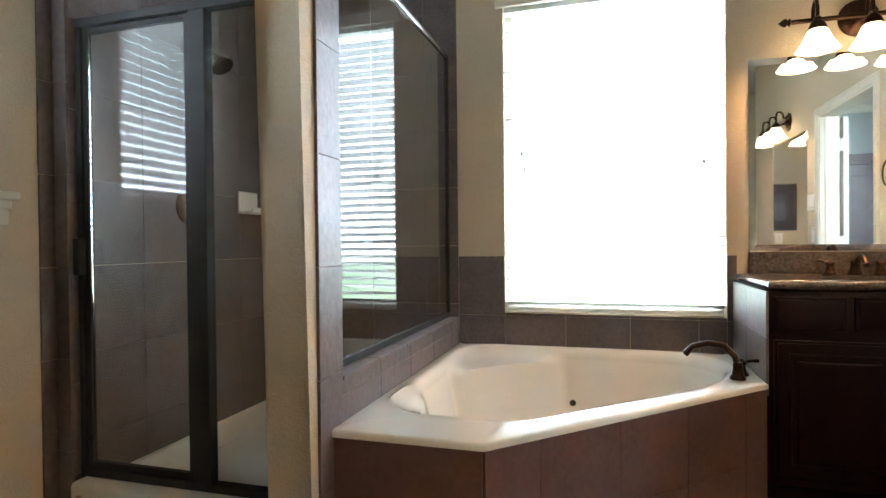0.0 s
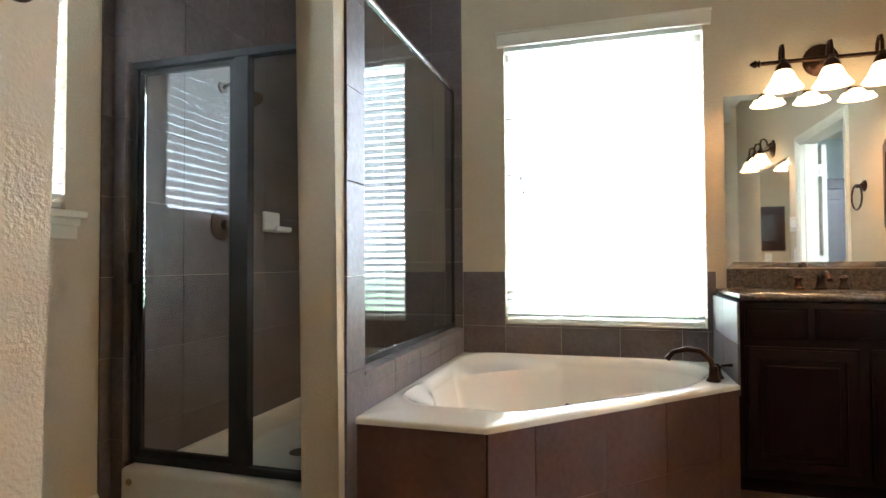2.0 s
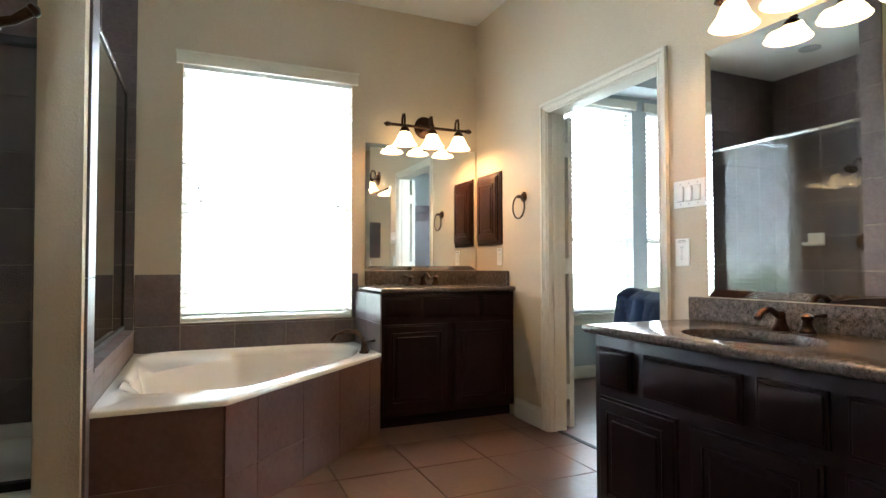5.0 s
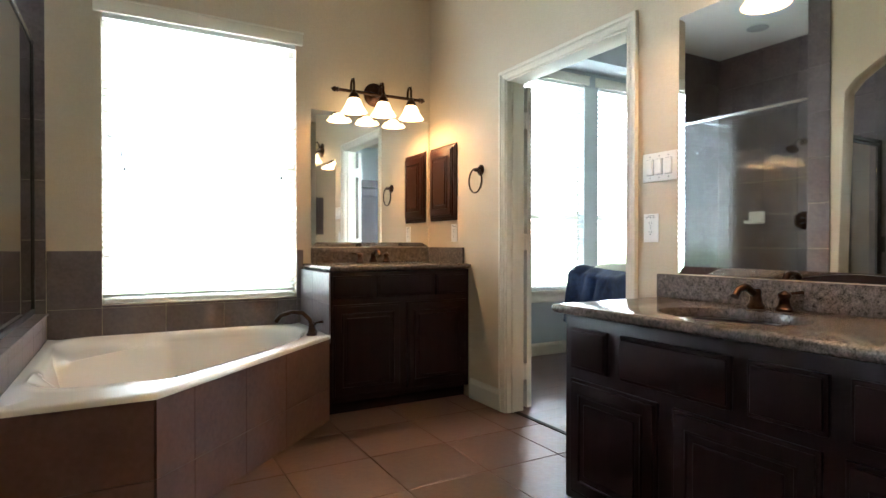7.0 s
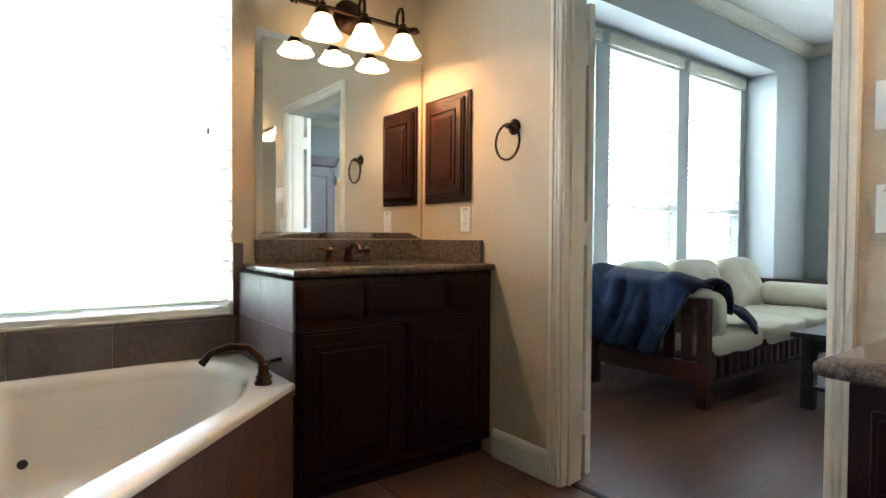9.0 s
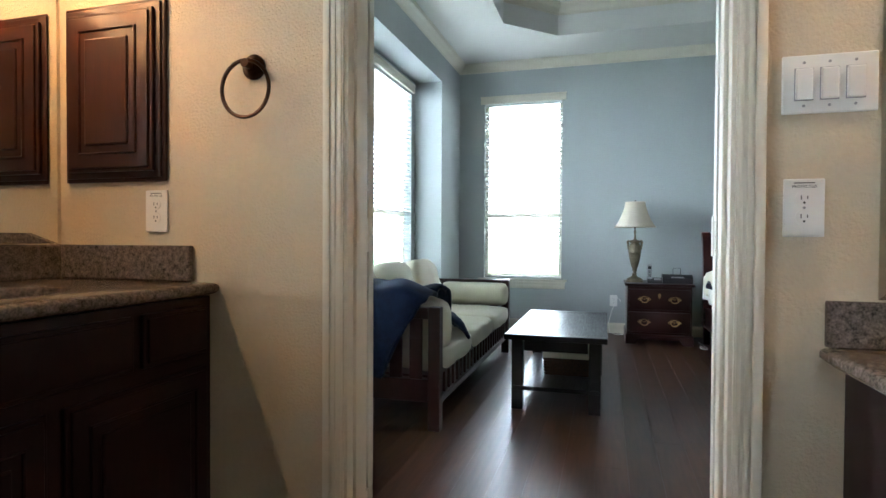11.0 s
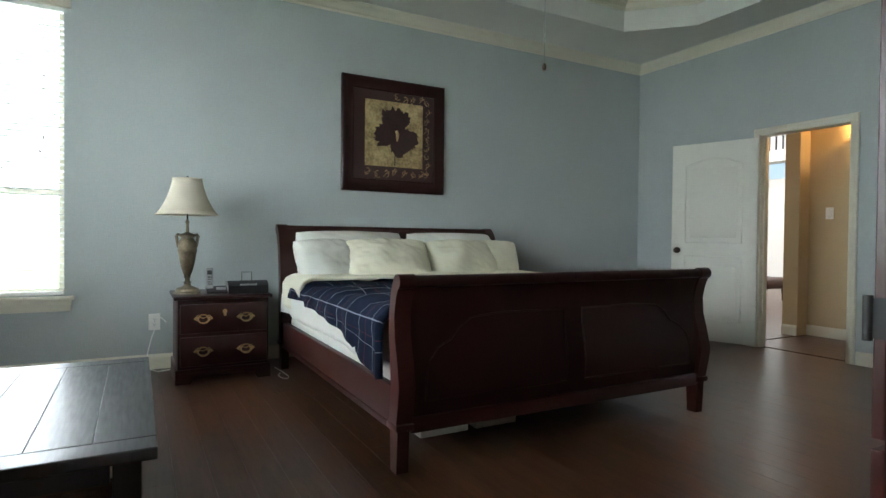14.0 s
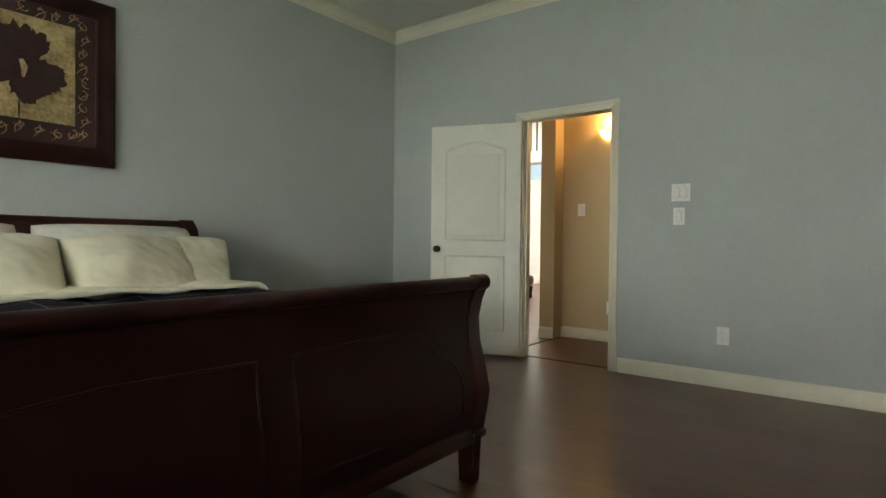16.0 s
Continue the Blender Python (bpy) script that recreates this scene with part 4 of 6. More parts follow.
def countertop(at, hx, hy, sink, label):
    """A granite top with an oval hole, an undermount bowl and a rounded front edge."""
    c = thing("vanity_countertop", at, label, "countertop", "vanities")
    bm = bmesh.new()
    n = 56
    sx, sy, ra, rb = sink
    th = [2 * math.pi * i / n for i in range(n)]
    corners = [math.atan2(v * hy - sy, u * hx - sx) % (2 * math.pi) for u in (-1, 1) for v in (-1, 1)]
    th = sorted(th + corners)

    def out(a, inset):
        dx, dy = math.cos(a), math.sin(a)
        t = min(((hx - inset) - sx) / dx if dx > 1e-6 else 9, (-(hx - inset) - sx) / dx if dx < -1e-6 else 9, ((hy - inset) - sy) / dy if dy > 1e-6 else 9, (-(hy - inset) - sy) / dy if dy < -1e-6 else 9)
        return sx + t * dx, sy + t * dy
    rings = []
    for kind, inset, z in (("in", 1.0, 0.002), ("in", 1.0, 0.03), ("in", 1.012, 0.036), ("out", 0.012, 0.036), ("out", 0.004, 0.033), ("out", 0, 0.026), ("out", 0.0, 0.014), ("out", 0.006, 0.006), ("out", 0.014, 0.002)):
        rings.append([bm.verts.new((sx + ra * inset * math.cos(a), sy + rb * inset * math.sin(a), z) if kind == "in" else (*out(a, inset), z)) for a in th])
    for p, q in zip(rings, rings[1:] + rings[:1]):
        for i in range(len(th)):
            bm.faces.new((p[i], p[(i + 1) % len(th)], q[(i + 1) % len(th)], q[i]))
    part("slab", bm, GRANITE, c, "polished brown and black granite")
    bm = bmesh.new()
    rings = []
    for f, z in ((1.04, 0.001), (1.0, -0.02), (0.9, -0.08), (0.65, -0.12), (0.2, -0.13), (0.02, -0.131)):
        rings.append([bm.verts.new((sx + ra * f * math.cos(a), sy + rb * f * math.sin(a), z)) for a in th])
    for p, q in zip(rings, rings[1:]):
        for i in range(len(th)):
            bm.faces.new((p[i], p[(i + 1) % len(th)], q[(i + 1) % len(th)], q[i]))
    part("sink_bowl", bm, PLASTIC, c, "white undermount sink bowl")
    return c


c1 = countertop((1.512, 3.357, 0.864), 0.487, 0.297, (0.0, -0.03, 0.2, 0.15), "granite vanity top with an undermount sink and backsplash")
block("backsplash", (-0.43, 0.276, 0.0365), (0.487, 0.297, 0.142), GRANITE, c1, 0.004)
block("side_splash", (0.466, -0.21, 0.0365), (0.487, 0.2755, 0.142), GRANITE, c1, 0.004)
c2 = countertop((1.702, 0.45, 0.766), 0.297, 1.09, (-0.03, 0.54, 0.17, 0.235), "long granite vanity top with an undermount sink")
block("backsplash", (0.277, -1.088, 0.0365), (0.297, 1.082, 0.136), GRANITE, c2, 0.004)

tap((1.5, 3.555, 0.901), 90, "oil-rubbed bronze vanity faucet behind the sink", "vanity_faucet", 0.08, 0.12)
tap((1.925, 1.06, 0.8035), 0, "oil-rubbed bronze vanity faucet behind the sink", "vanity_faucet", 0.075, 0.12, (-0.1,))

van2 = thing("vanity_cabinet", (1.725, 0.42, 0), "long dark espresso vanity with drawers and doors", "cabinet", "vanities")
bm = bmesh.new()
box(bm, (-0.29, -1.06, 0.08), (0.273, 1.072, 0.764), 0.002)
box(bm, (-0.22, -1.06, 0.0), (0.273, 1.065, 0.0805))
part("body", bm, ESPRESSO, van2)
for y, w in ((0.945, 0.18), (0.6, 0.4), (0.255, 0.2), (-0.09, 0.4), (-0.55, 0.4)):
    front(van2, "drawer_front", pose(-0.2905, y, 0.648, 0, 0, -90), w, 0.15, False)
for y, w in ((0.84, 0.39), (0.38, 0.42), (-0.09, 0.42), (-0.56, 0.42)):
    front(van2, "door", pose(-0.2905, y, 0.325, 0, 0, -90), w, 0.42)


def wall_mirror(at, turn, w, h, label):
    """A frameless mirror with a bevelled border, in its local x-z plane, facing -y."""
    mr = thing("wall_mirror", at, label, "mirror", "vanity mirrors", turn)
    bm = bmesh.new()
    b = 0.032
    o = [(-w / 2, 0.0, 0), (w / 2, 0.0, 0), (w / 2, 0.0, h), (-w / 2, 0.0, h)]
    f = [(-w / 2, -0.003, 0), (w / 2, -0.003, 0), (w / 2, -0.003, h), (-w / 2, -0.003, h)]
    i = [(-w / 2 + b, -0.0075, b), (w / 2 - b, -0.0075, b), (w / 2 - b, -0.0075, h - b), (-w / 2 + b, -0.0075, h - b)]
    vo, vf, vi = [[bm.verts.new(p) for p in r] for r in (o, f, i)]
    for p, q in ((vo, vf), (vf, vi)):
        for k in range(4):
            bm.faces.new((p[k], p[(k + 1) % 4], q[(k + 1) % 4], q[k]))
    bm.faces.new(vi)
    bm.faces.new(vo[::-1])
    part("glass", bm, MIRROR, mr, "bevelled mirror glass", 0)
    return mr


wall_mirror((1.535, YN - 0.001, 1.009), 0, 0.9, 0.94, "large clear wall mirror hung over the granite vanity")
wall_mirror((XE - 0.001, 0.935, 0.906), -90, 1.0, 1.065, "wide clear wall mirror hung over the long granite vanity")


def vanity_light(at, turn, label):
    """Three bell shades on arched arms from a turned bar with a round backplate; local -y is into the room."""
    v = thing("vanity_light", at, label, "wall light", "vanity lights", turn)
    bm = bmesh.new()
    turned(bm, [(0.085, 0), (0.085, 0.008), (0.07, 0.014), (0.06, 0.024), (0.03, 0.03), (0.012, 0.045)], m=pose(0, 0, 0.02, 90, 0, 0) @ pose(0, 0, 0))
    part("backplate", bm, BRONZE, v)
    bm = bmesh.new()
    rod(bm, (-0.31, -0.1, 0), (0.31, -0.1, 0), 0.011)
    rod(bm, (0, -0.02, 0.01), (0, -0.1, 0), 0.012)
    for sg in (-1, 1):
        turned(bm, [(0.011, 0), (0.019, 0.006), (0.012, 0.014), (0.02, 0.024), (0.016, 0.034), (0.002, 0.052)], m=pose(sg * 0.305, -0.1, 0, 0, 90 * sg, 0))
    part("bar", bm, BRONZE, v)
    for x in (-0.215, 0, 0.215):
        bm = bmesh.new()
        tube(bm, [(x, -0.1, 0.0), (x, -0.105, 0.05), (x, -0.125, 0.075), (x, -0.15, 0.07), (x, -0.16, 0.04), (x, -0.16, -0.035)], 0.008)
        turned(bm, [(0.011, 0.05), (0.017, 0.045), (0.014, 0.036), (0.028, 0.022), (0.036, 0.004), (0.038, -0.008), (0.03, -0.012)], at=(x, -0.16, -0.056))
        part("arm", bm, BRONZE, v)
        bm = bmesh.new()
        prof = [(0.032, -0.062), (0.04, -0.07), (0.048, -0.085), (0.056, -0.105), (0.062, -0.12), (0.072, -0.134), (0.076, -0.138), (0.074, -0.142), (0.084, -0.152), (0.089, -0.158)]
        n = 32
        rings = [[bm.verts.new((x + r * math.cos(2 * math.pi * i / n), -0.16 + r * math.sin(2 * math.pi * i / n), z)) for i in range(n)] for r, z in prof + [(r - 0.004, z) for r, z in prof[::-1]]]
        for p, q in zip(rings, rings[1:]):
            for i in range(n):
                bm.faces.new((p[i], p[(i + 1) % n], q[(i + 1) % n], q[i]))
        part("shade", bm, SHADEGLOW, v, "lit frosted bell shade")
        bulb = lamp("bulb", "POINT", (x, -0.16, -0.13), 3.6, (1, 0.58, 0.27), 0.03)
        bulb.parent = v
    return v


vanity_light((1.55, YN - 0.001, 2.08), 0, "bronze three-light vanity fixture with lit bell shades")
vanity_light((XE - 0.001, 0.945, 2.11), -90, "bronze three-light vanity fixture with lit bell shades")

med = thing("wall_cabinet_door", (1.69, -0.644, 1.44), "dark raised panel medicine cabinet beside the long vanity mirror", "medicine cabinet", "medicine cabinets", 180)
front(med, "cabinet_frame", pose(0, 0, 0), 0.43, 0.54, False, MAHOG)
front(med, "door", pose(0, -0.0195, 0), 0.37, 0.48, True, MAHOG)
med = thing("wall_cabinet_door", (XE - 0.001, 3.427, 1.468), "dark raised panel medicine cabinet set in the wall", "medicine cabinet", "medicine cabinets", -90)
front(med, "cabinet_frame", pose(0, 0, 0), 0.378, 0.54, False, MAHOG)
front(med, "door", pose(0, -0.0195, 0), 0.32, 0.48, True, MAHOG)

ring = thing("towel_ring", (XE - 0.001, 2.94, 1.51), "dark bronze towel ring on the wall", "towel ring", "", -90)
bm = bmesh.new()
turned(bm, [(0.035, 0), (0.036, 0.006), (0.025, 0.012), (0.02, 0.02), (0.012, 0.026), (0.012, 0.05)], m=pose(0, 0, 0, 90, 0, 0))
part("rose", bm, BRONZE, ring)
bm = bmesh.new()
tube(bm, [(0.075 * math.sin(2 * math.pi * i / 32), -0.045, -0.07 + 0.078 * math.cos(2 * math.pi * i / 32)) for i in range(32)], 0.0055, 8, True)
part("ring", bm, BRONZE, ring)

hook = thing("robe_hook", (-0.399, 0.9, 1.48), "dark bronze robe hook on the arch wall", "robe hook", "", 90)
bm = bmesh.new()
turned(bm, [(0.033, 0), (0.034, 0.006), (0.024, 0.014), (0.014, 0.02), (0.012, 0.04)], m=pose(0, 0, 0, 90, 0, 0))
tube(bm, [(0, -0.03, 0), (0, -0.06, 0.01), (0, -0.085, 0.03)], [0.01, 0.009, 0.011])
turned(bm, [(0.004, 0), (0.013, 0.006), (0.013, 0.014), (0.004, 0.02)], m=pose(0, -0.083, 0.027, 50, 0, 0))
part("hook", bm, BRONZE, hook)


# ---- plates ----
def plate(name, at, turn, gangs, kind, label, text=False):
    """A wall plate in its local x-z plane, facing -y: rocker switches or a duplex outlet."""
    p = thing(name, at, label, "switch" if kind != "outlet" else "outlet", "wall plates", turn)
    w = 0.079 + 0.05 * (gangs - 1)
    block("plate", (-w / 2, -0.006, -0.0625), (w / 2, 0, 0.0625), PLASTIC, p, 0.004)
    for g in range(gangs):
        x = (g - (gangs - 1) / 2) * 0.048
        if kind == "outlet":
            for z in (-0.02, 0.02):
                bm = bmesh.new()
                turned(bm, [(0.017, 0), (0.017, 0.0025)], m=pose(x, -0.0055, z, 90, 0, 0), n=20)
                part("socket", bm, PLASTIC, p)
                for dx, hh in ((-0.006, 0.0045), (0.006, 0.0035)):
                    block("slot", (x + dx - 0.0009, -0.0086, z + 0.002 - hh), (x + dx + 0.0009, -0.0079, z + 0.002 + hh), BLACKP, p, 0)
                bm = bmesh.new()
                rod(bm, (x, -0.0079, z - 0.009), (x, -0.0086, z - 0.009), 0.0024, n=10)
                part("ground_hole", bm, BLACKP, p)
            screws = ((x, 0.0),)
        else:
            # grey border that paints the shadow gap round the rocker
            block("rocker_frame", (x - 0.0182, -0.0066, -0.0348), (x + 0.0182, -0.0055, 0.0348), GREYP, p, 0.0003)
            block("rocker", (x - 0.0165, -0.0135, -0.033), (x + 0.0165, -0.005, 0.033), PLASTIC, p, 0.003)
            screws = ((x, 0.046), (x, -0.046))
        for sx, sz in screws:
            bm = bmesh.new()
            rod(bm, (sx, -0.0055, sz), (sx, -0.0072, sz), 0.003, n=10)
            part("screw", bm, GREYP, p)
    if text:
        for body, size, z in (("PROTECTED", 0.0085, 0.043),):
            cu = bpy.data.curves.new("lettering", "FONT")
            cu.body, cu.size, cu.align_x = body, size, "CENTER"
            cu.extrude = 0.0001
            cu.materials.append(INK)
            t = new("lettering", cu)
            t.parent = p
            t.matrix_local = pose(0, -0.0062, z, 90, 0, 0)
        block("small_print", (-0.02, -0.0064, 0.0525), (0.02, -0.0059, 0.0545), INK, p, 0)
    return p


plate("switch_plate", (XE - 0.001, 1.531, 1.364), -90, 3, "switch", "white triple rocker switch plate")
plate("outlet", (XE - 0.001, 1.575, 1.1), -90, 1, "outlet", "white duplex outlet marked protected", True)
plate("outlet", (XE - 0.001, 3.277, 1.108), -90, 1, "outlet", "white duplex outlet marked protected", True)
plate("outlet", (1.66, -0.644, 1.08), 180, 1, "outlet", "white duplex outlet under the medicine cabinet")
plate("switch_plate", (4.325, BYS + 0.001, 1.36), 180, 2, "switch", "white double rocker switch plate")
plate("switch_plate", (4.335, BYS + 0.001, 1.19), 180, 1, "switch", "small white thermostat plate under the switches")
plate("outlet", (4.035, BYS + 0.001, 0.36), 180, 1, "outlet", "white duplex outlet above the baseboard")
plate("outlet", (BX - 0.001, 1.9, 0.36), -90, 1, "outlet", "white duplex outlet beside the nightstand")

# ---- bedroom furniture ----
def sleigh(bm, line, thick, y0, y1):
    """A board with a curved section: a centre line of (x, z), given thickness, drawn out along y."""
    pts = [Vector((x, 0, z)) for x, z in line]
    left, right = [], []
    for i, p in enumerate(pts):
        t = (pts[min(i + 1, len(pts) - 1)] - pts[max(i - 1, 0)]).normalized()
        n = Vector((-t.z, 0, t.x))
        h = thick[i] / 2 if isinstance(thick, list) else thick / 2
        left.append(((p + n * h).x, (p + n * h).z))
        right.append(((p - n * h).x, (p - n * h).z))
    prism(bm, left + right[::-1], "y", y0, y1)


bed = thing("sleigh_bed", (5.65, 0.05, 0), "dark cherry king sleigh bed with scrolled boards", "bed")
foot = [(-1.11, 0.2), (-1.125, 0.3), (-1.135, 0.38), (-1.12, 0.48), (-1.1, 0.58), (-1.095, 0.68), (-1.11, 0.76), (-1.135, 0.82)]
head = [(1.06, 0.2), (1.06, 0.4), (1.065, 0.6), (1.08, 0.8), (1.11, 0.95), (1.15, 1.04), (1.18, 1.07)]
for nm, line, top, r, sg in (("footboard", foot, (-1.145, 0.825), 0.026, -1), ("headboard", head, (1.19, 1.078), 0.03, 1)):
    bm = bmesh.new()
    sleigh(bm, line, 0.035, -0.93, 0.93)
    rod(bm, (top[0], -0.93, top[1]), (top[0], 0.93, top[1]), r, n=20)
    part(nm, bm, CHERRY if sg > 0 else CHERRYD, bed)
    for y0, y1 in ((-1.003, -0.925), (0.925, 1.003)):
        bm = bmesh.new()
        wide = [0.075, 0.085, 0.09, 0.075, 0.06, 0.055, 0.06, 0.06] if sg < 0 else 0.07
        sleigh(bm, line, wide, y0, y1)
        rod(bm, (top[0], y0, top[1]), (top[0], y1, top[1]), r + 0.007, n=20)
        part("post", bm, CHERRY, bed)
        x = line[0][0]
        bm = bmesh.new()
        box(bm, (x - 0.055, y0 - 0.006, 0.185), (x + 0.055, y1 + 0.006, 0.215), 0.008)
        prism(bm, [(x - 0.04, 0.19), (x - 0.03, 0.0), (x + 0.03, 0.0), (x + 0.04, 0.19)], "y", y0 + 0.014, y1 - 0.008)
        part("leg", bm, CHERRY, bed)
# carved outline panels on the footboard
for sg in (-1, 1):
    pts = [(0.06 * sg, 0.3), (0.06 * sg, 0.66), (0.45 * sg, 0.665), (0.62 * sg, 0.65), (0.68 * sg, 0.61), (0.72 * sg, 0.56), (0.79 * sg, 0.53), (0.84 * sg, 0.48), (0.86 * sg, 0.4), (0.86 * sg, 0.3)]

    def foot_x(z):
        for (xa, za), (xb, zb) in zip(foot, foot[1:]):
            if za <= z <= zb:
                return xa + (xb - xa) * (z - za) / (zb - za)
        return foot[0][0]
    dense = []
    for (ya, za), (yb, zb) in zip(pts, pts[1:] + pts[:1]):
        dense += [(ya + (yb - ya) * k / 4, za + (zb - za) * k / 4) for k in range(4)]
    bm = bmesh.new()
    tube(bm, [(foot_x(z) - 0.0175, y, z) for y, z in dense], 0.0045, 8, True)
    part("panel_moulding", bm, CHERRYD, bed)
bm = bmesh.new()
box(bm, (-1.15, -0.93, 0.165), (-1.08, 0.93, 0.235), 0.01)
part("foot_rail", bm, CHERRY, bed)
for y0, y1 in ((-0.985, -0.945), (0.945, 0.985)):
    bm = bmesh.new()
    box(bm, (-1.07, y0, 0.17), (1.03, y1, 0.36), 0.006)
    box(bm, (-1.07, y0 - 0.008, 0.17), (1.03, y1 + 0.008, 0.2), 0.006)
    part("side_rail", bm, CHERRY, bed)
for x in (-0.4, 0.4):
    bm = bmesh.new()
    rod(bm, (x, 0, 0), (x, 0, 0.19), 0.03)
    part("slat_leg", bm, CHERRY, bed)
bm = bmesh.new()
box(bm, (-1.06, -0.944, 0.19), (1.03, 0.944, 0.21))
part("slats", bm, CHERRY, bed)

spring = thing("box_spring", (5.63, 0.05, 0.211), "white covered box spring on the bed rails", "box spring")
bm = bmesh.new()
box(bm, (-1.03, -0.94, 0), (1.0, 0.94, 0.2), 0.03, 3)
part("cover", bm, SHEET, spring)
matt = thing("mattress", (5.63, 0.05, 0.412), "thick mattress in a white fitted sheet", "mattress")
bm = bmesh.new()
box(bm, (-1.03, -0.945, 0), (1.02, 0.945, 0.22), 0.06, 4)
part("fitted_sheet", bm, SHEET, matt)


def draped(name, at, x0, x1, drop, mat, label, category, lift, seed, ylo=-0.98, yhi=0.98, uvs=None, thick=0.02, ends=(1, 1), puff=0.013):
    """A cover lying over the bed and hanging down its sides, with soft folds."""
    t = thing(name, at, label, category)
    half = (yhi - ylo) / 2
    reach_y = half + drop

    def fn(u, v):
        x = x0 + (x1 - x0) * u
        s = (v * 2 - 1) * reach_y
        d = drop * (ends[1] + (ends[0] - ends[1]) * (1 - u) ** 3) * (0.9 + 0.25 * noise.noise(Vector((x * 2.1, seed, 0))))
        over = max(0, abs(s) - half + 0.05)
        w = puff * (noise.noise(Vector((x * 3 + seed, s * 3, 0))) + 0.45 * noise.noise(Vector((x * 8 + s * 3, s * 5, seed))))
        if over <= 0:
            return Vector((x, s + (ylo + yhi) / 2, lift + w))
        k = min(over, 0.08) / 0.08
        y = half - 0.05 + 0.08 * math.sin(k * math.pi / 2)
        z = lift - 0.06 * (1 - math.cos(k * math.pi / 2)) - max(0, over - 0.08) * d / drop
        y += 1.6 * puff * noise.noise(Vector((x * 5 + seed, z * 2, 1))) * min(1, over * 6)
        return Vector((x, math.copysign(y, s) + (ylo + yhi) / 2, z + w * (1 - k)))
    bm = bmesh.new()
    sheet(bm, fn, 60, 80, uvs)
    ob = part("cloth", bm, mat, t, smooth=80)
    so = ob.modifiers.new("thickness", "SOLIDIFY")
    so.thickness, so.offset = thick, 1
    return t


draped("top_sheet", (5.63, 0.05, 0.412), -0.7, 0.9, 0.17, SHEET, "rumpled white top sheet hanging over the mattress side", "bed sheet", 0.232, 3.0)
draped("comforter", (5.63, 0.05, 0.412), -1.0, 0.62, 0.34, PLAID, "navy plaid comforter spread over the bed", "comforter", 0.262, 5.0, uvs=(1.55, 2.6), thick=0.035, ends=(0.85, 0.08), puff=0.036)
draped("folded_sheet", (5.63, 0.05, 0.412), 0.38, 0.86, 0.2, PILLOW, "ivory sheet edge folded back over the comforter", "bed sheet", 0.312, 8.0, thick=0.025)


def pillow(at, size, turn, lean, seed, mat, label, roll=0):
    p = thing("pillow", at, label, "pillow", "bed pillows")
    p.matrix_world = pose(*at, 0, 0, turn) @ pose(0, 0, 0, 0, lean, roll)
    bm = bmesh.new()
    pillow_form(bm, size, seed * 3.7)
    part("case", bm, mat, p, smooth=80)
    return p


for y, sd, roll in ((0.5, 1, -2), (-0.44, 2, 1.5)):
    pillow((6.63, y, 0.84), (0.5, 0.92, 0.36), 4 * sd - 6, -66, sd, SHEET, "white pillow leaning on the headboard", roll)
for y, sd, tn, roll in ((0.68, 3, 14, 7), (-0.66, 4, -12, -9)):
    pillow((6.5, y, 0.8), (0.46, 0.66, 0.34), tn, -58, sd, SHEET if sd == 3 else PILLOW, "plump pillow propped in the second row", roll)
for y, sd, tn, roll in ((0.3, 5, -5, -3), (-0.38, 6, 7, 5)):
    pillow((6.36, y, 0.81), (0.46, 0.7, 0.32), tn, -54, sd, PILLOW, "ivory pillow in the front row", roll)

for y, w, d in ((0.62, 0.28, 0.25), (0.3, 0.26, 0.3)):
    bx = thing("storage_box", (5.05, y, 0), "pale cardboard box stored under the bed", "box", "boxes under bed")
    block("carton", (-0.2, -w / 2, 0.001), (0.2, w / 2, 0.08), CARD, bx, 0.004)
    block("lid", (-0.205, -w / 2 - 0.005, 0.0805), (0.205, w / 2 + 0.005, 0.11), CARD, bx, 0.004)


